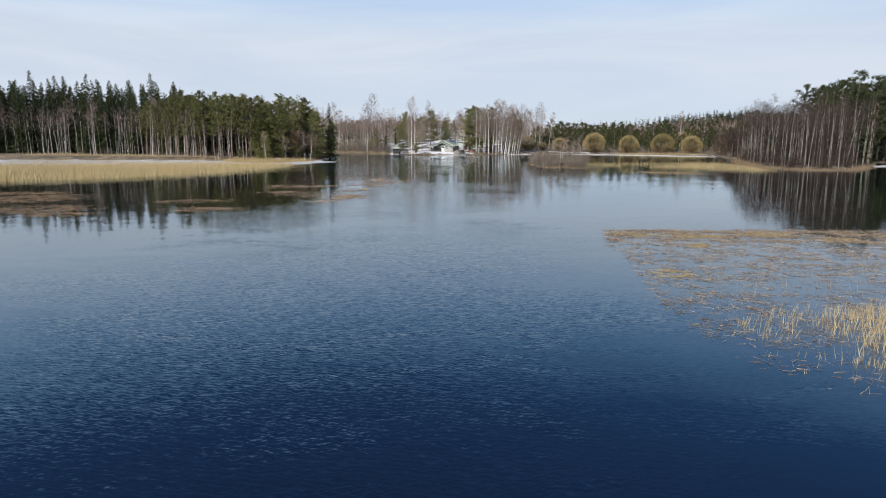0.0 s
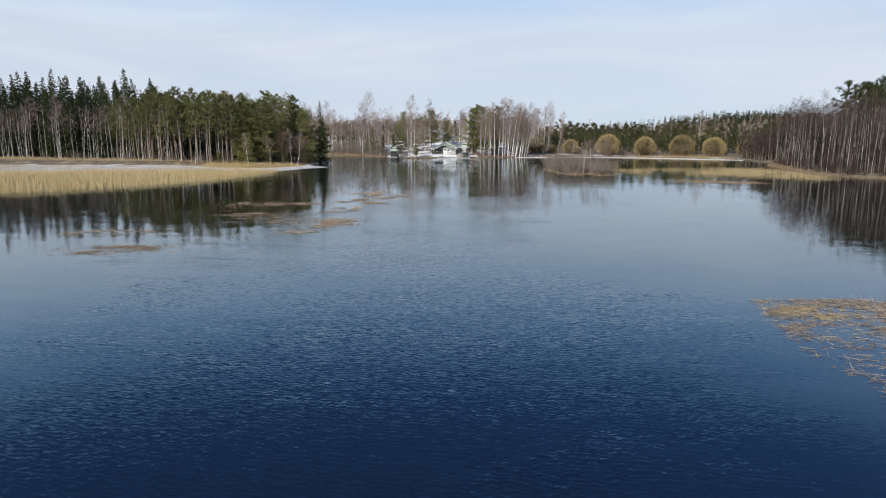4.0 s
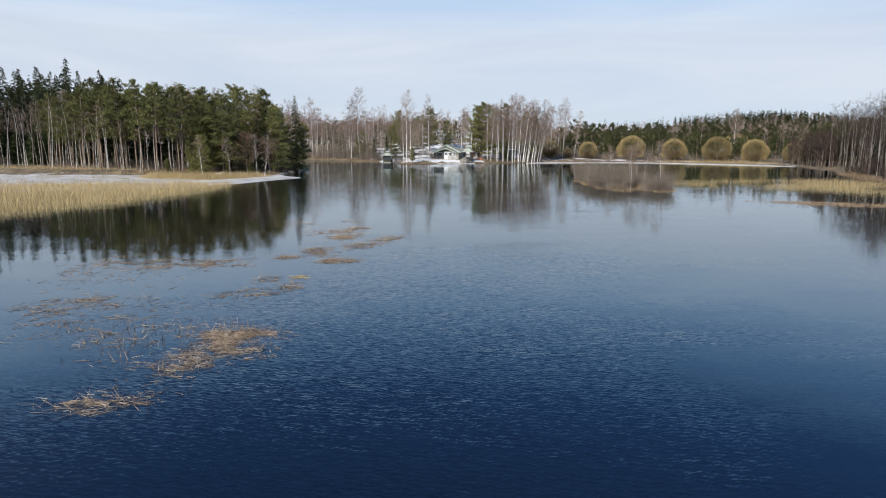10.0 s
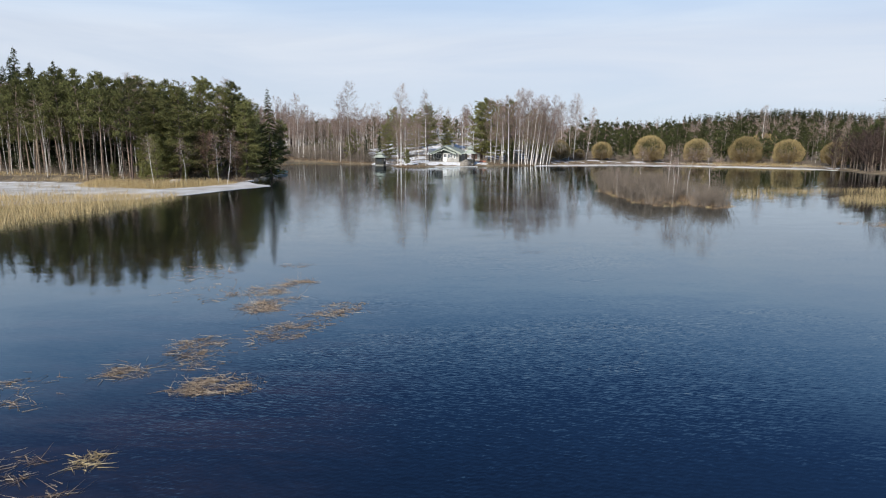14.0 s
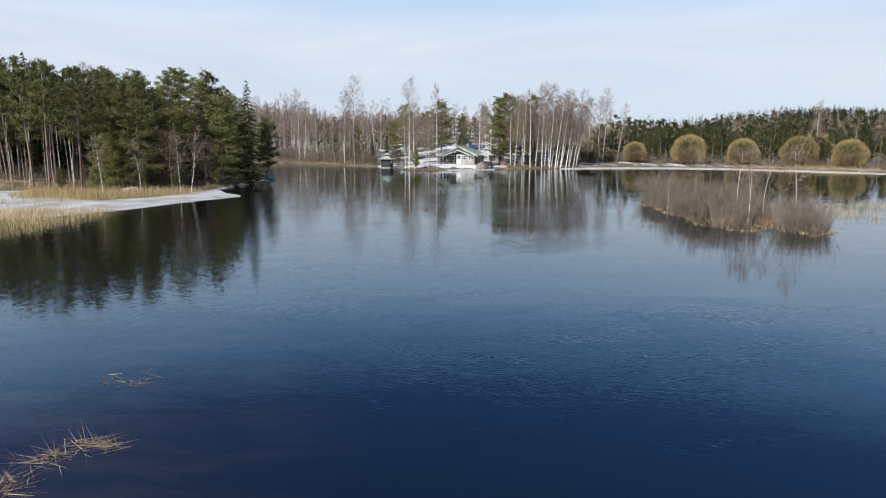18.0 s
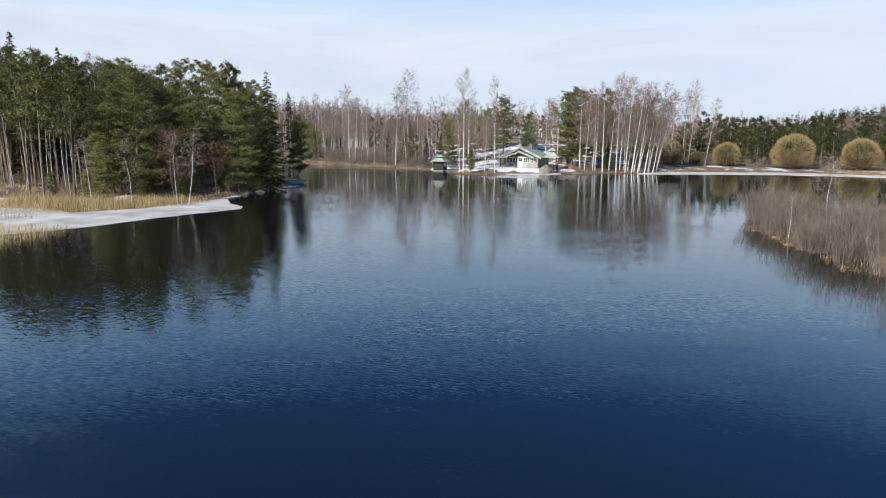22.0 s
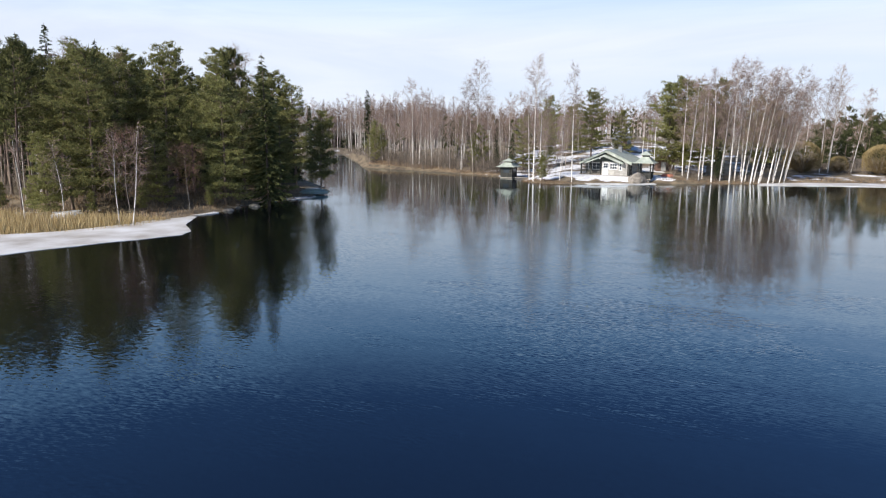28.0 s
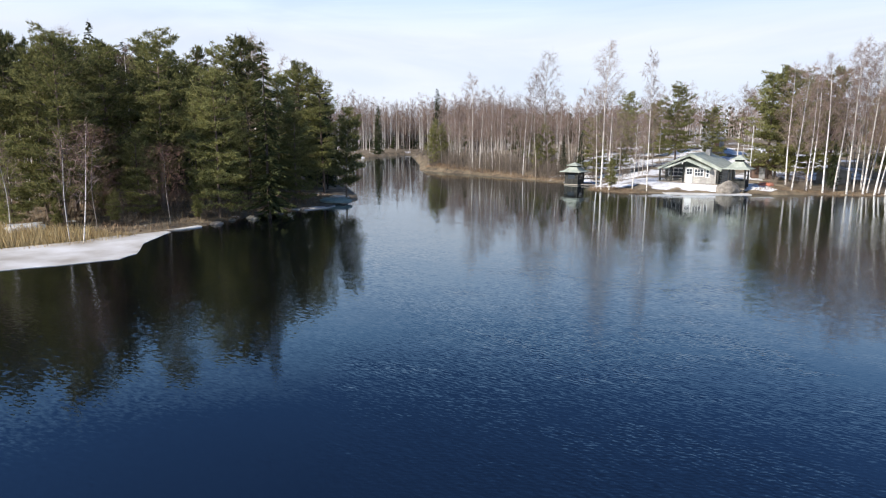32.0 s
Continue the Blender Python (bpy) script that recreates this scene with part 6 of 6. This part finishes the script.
def build_pavilion(name, x, y, z, half, height, label, closed):
    """A little two-tiered pavilion: posts, walls, flared roof and a lantern."""
    p = frame_at(name, x, y, z, -12, label, "pavilion")
    eave = height * 0.60
    for sx in (-1, 1):
        for sy in (-1, 1):
            part("post", boxed(sx * half * 0.72 - 0.09, sy * half * 0.72 - 0.09, -0.5, sx * half * 0.72 + 0.09, sy * half * 0.72 + 0.09, eave, bevel=0.015), MAT_DARKWOOD, p)
    part("floor", boxed(-half * 0.8, -half * 0.8, 0.0, half * 0.8, half * 0.8, 0.12), MAT_DECK, p)
    h = eave * (0.98 if closed else 0.42)
    for k in range(4):
        a = k * math.pi / 2
        w = part("wall", boxed(-half * 0.70, -half * 0.70 - 0.04, 0.12, half * 0.70, -half * 0.70 + 0.0, h), MAT_DARKWOOD, p)
        w.matrix_basis = Matrix.Rotation(a, 4, "Z")
        n = 8
        for j in range(n):
            b = -half * 0.68 + j * half * 1.36 / n
            part("board", boxed(b, -half * 0.70 - 0.065, 0.13, b + half * 1.36 / n - 0.03, -half * 0.70 - 0.042, h - 0.02), MAT_DARKWOOD, w)
        if closed and k in (0, 1):
            o = part("window", boxed(-half * 0.4, -half * 0.70 - 0.08, eave * 0.45, half * 0.4, -half * 0.70 - 0.068, eave * 0.8), MAT_GLASS, w)
    hip_roof(p, half * 1.22, eave, height * 0.80, half * 0.42, "pale green flared hip roof")
    lan = part("lantern", boxed(-half * 0.36, -half * 0.36, height * 0.79, half * 0.36, half * 0.36, height * 0.88), MAT_DARKWOOD, p)
    hip_roof(p, half * 0.66, height * 0.88, height * 1.0, 0.05, "small pale green cap roof")
    return p


build_pavilion("boathouse", -15.7, 221.4, 0.05, 1.35, 3.25, "dark wooden boathouse with two-tiered green roof over water", True)
build_pavilion("garden_pavilion", 6.3, 217.6, 0.55, 1.3, 4.3, "open dark pavilion with two-tiered green roof beside cottage", False)
part("jetty", boxed(-14.4, 220.2, 0.10, -12.0, 221.2, 0.22, bevel=0.01), MAT_DECK)
tagged(bpy.data.objects["jetty"], "short weathered plank jetty beside the boathouse", "jetty")


def boulder(x, y, z, sx, sy, sz, seed, label):
    bm = bmesh.new()
    bmesh.ops.create_icosphere(bm, subdivisions=3, radius=1.0)
    for v in bm.verts:
        k = 1 + 0.22 * noise.noise(v.co * 1.3 + Vector((seed, 0, 0))) + 0.10 * noise.noise(v.co * 3.1 + Vector((0, seed, 0)))
        v.co = Vector((v.co.x * sx * k, v.co.y * sy * k, v.co.z * sz * k))
    ob = part("boulder", bm, MAT_STONE)
    ob.matrix_basis = pose(x, y, z, 0, 0, seed * 40)
    return tagged(ob, label, "boulder")


boulder(5.2, 215.9, 0.45, 1.6, 1.0, 1.15, 1, "large grey granite boulder in front of the pavilion")
for k, (x, y, s) in enumerate([(-31.2, 166.2, 0.6), (-31.8, 168.6, 0.45), (-31.0, 170.2, 0.7), (-31.6, 174.4, 0.5), (-31.2, 177.6, 0.55), (-30.6, 180.6, 0.5), (-32.6, 163.6, 0.4), (-30.8, 183.8, 0.45)]):
    boulder(x, y, 0.0, s * 0.95, s * 0.7, s * 0.42, k + 2, "low grey shore boulder at the wooded point")


def upturned_boat(x, y, z, turn, length, label, mat):
    """A small boat lying keel up: hull and keel."""
    root = frame_at("rowing_boat", x, y, z, turn, label, "boat")
    bm = bmesh.new()
    rows = []
    for i in range(13):
        u = i / 12 * 2 - 1
        w = 0.62 * (1 - abs(u) ** 2.6) + 0.02
        h = 0.50 * (1 - 0.35 * abs(u) ** 3)
        rows.append([bm.verts.new((u * length / 2, w * math.cos(a), h * math.sin(a) ** 0.7 if math.sin(a) > 0 else 0)) for a in np.linspace(0.0, math.pi, 9)])
    for r0, r1 in zip(rows, rows[1:]):
        for k in range(8):
            bm.faces.new((r0[k], r0[k + 1], r1[k + 1], r1[k]))
    bmesh.ops.recalc_face_normals(bm, faces=bm.faces)
    part("hull", bm, mat, root)
    part("keel", boxed(-length * 0.42, -0.03, 0.46, length * 0.42, 0.03, 0.55), mat, root)
    return root


upturned_boat(9.6, 220.6, 0.72, 15, 2.0, "upturned faded orange rowing boat on snow", MAT_ORANGE)

upturned_boat(-40.2, 156.6, 0.15, 70, 2.6, "white upturned rowing boat among the pine trunks", MAT_WHITE)
upturned_boat(-31.6, 183.4, 0.12, 28, 3.4, "upturned teal rowing boat on the wooded point", MAT_TEAL)
ice_sheet("snow_patch", [(-32.4, 176.6), (-30.6, 177.4), (-29.9, 179.4), (-30.4, 181.6), (-31.4, 180.2), (-32.6, 178.6)], "melting snow patch at the waterline", 11, 0.07)
ice_sheet("snow_patch", [(-34.6, 186.6), (-33.2, 186.0), (-32.6, 187.4), (-33.8, 188.4), (-35.0, 188.0)], "melting snow patch under the pines", 12, 0.42)
ice_sheet("snow_patch", [(-32.8, 161.4), (-31.2, 162.6), (-30.9, 164.4), (-31.8, 164.8), (-33.0, 163.2)], "melting snow patch beside the shore ice", 13, 0.07)


def shed(name, x, y, turn, w, d, h, label, wall, roof_mat, category="shed"):
    z = float(land_height(np.array([x]), np.array([y]))[0])
    s = frame_at(name, x, y, z, turn, label, category)
    body = part("wall", boxed(-w / 2, -d / 2, -0.4, w / 2, d / 2, h * 0.62), wall, s)
    for k in range(int(w / 0.3)):
        part("board", boxed(-w / 2 + k * 0.3 + 0.01, -d / 2 - 0.025, -0.2, -w / 2 + k * 0.3 + 0.27, -d / 2, h * 0.62 - 0.02), wall, body)
    for q in (-1, 1):
        part("roof", slab([(0, -d / 2 - 0.3, h), (0, d / 2 + 0.3, h), (q * (w / 2 + 0.35), d / 2 + 0.3, h * 0.58), (q * (w / 2 + 0.35), -d / 2 - 0.3, h * 0.58)], 0.1), roof_mat, s)
    part("gable", slab([(-w / 2, -d / 2 + 0.02, h * 0.62), (w / 2, -d / 2 + 0.02, h * 0.62), (0, -d / 2 + 0.02, h - 0.1)], 0.06), wall, s)
    part("door", boxed(-0.45, -d / 2 - 0.06, -0.1, 0.45, -d / 2 - 0.03, min(1.95, h * 0.6)), MAT_GREYWALL if wall is not MAT_GREYWALL else MAT_BROWN, s)
    return s


shed("hut", 9.0, 232.0, 10, 2.6, 3.0, 2.6, "small brown hut in the snowy yard", MAT_BROWN, MAT_BROWN)
shed("shed", 18.5, 234.0, -8, 4.2, 3.0, 2.5, "low grey board shed behind the birches", MAT_GREYWALL, MAT_GREYWALL)
shed("farmhouse", 1.0, 262.0, 20, 2.8, 4.2, 3.9, "pale grey house on the snowy slope", MAT_GREYWALL, MAT_GREYWALL, "house")
fp = frame_at("flagpole", 7.6, 227.0, float(land_height(np.array([7.6]), np.array([227.0]))[0]), 0, "slim white flagpole in the cottage yard", "pole")
part("pole", mesh_from("pole", *tubes([[(0, 0, -0.3), (0, 0, 4), (0, 0, 7.4)]], [[0.06, 0.05, 0.03]], 8), MAT_WHITE, True), MAT_WHITE, fp)
part("knob", boxed(-0.06, -0.06, 7.38, 0.06, 0.06, 7.5, bevel=0.03), MAT_WHITE, fp)

# kinds that only served the joined far stands
for key in list(RAW):
    if key not in USED:
        for ob in (*bpy.data.objects[key].children_recursive, bpy.data.objects[key]):
            bpy.data.objects.remove(ob)
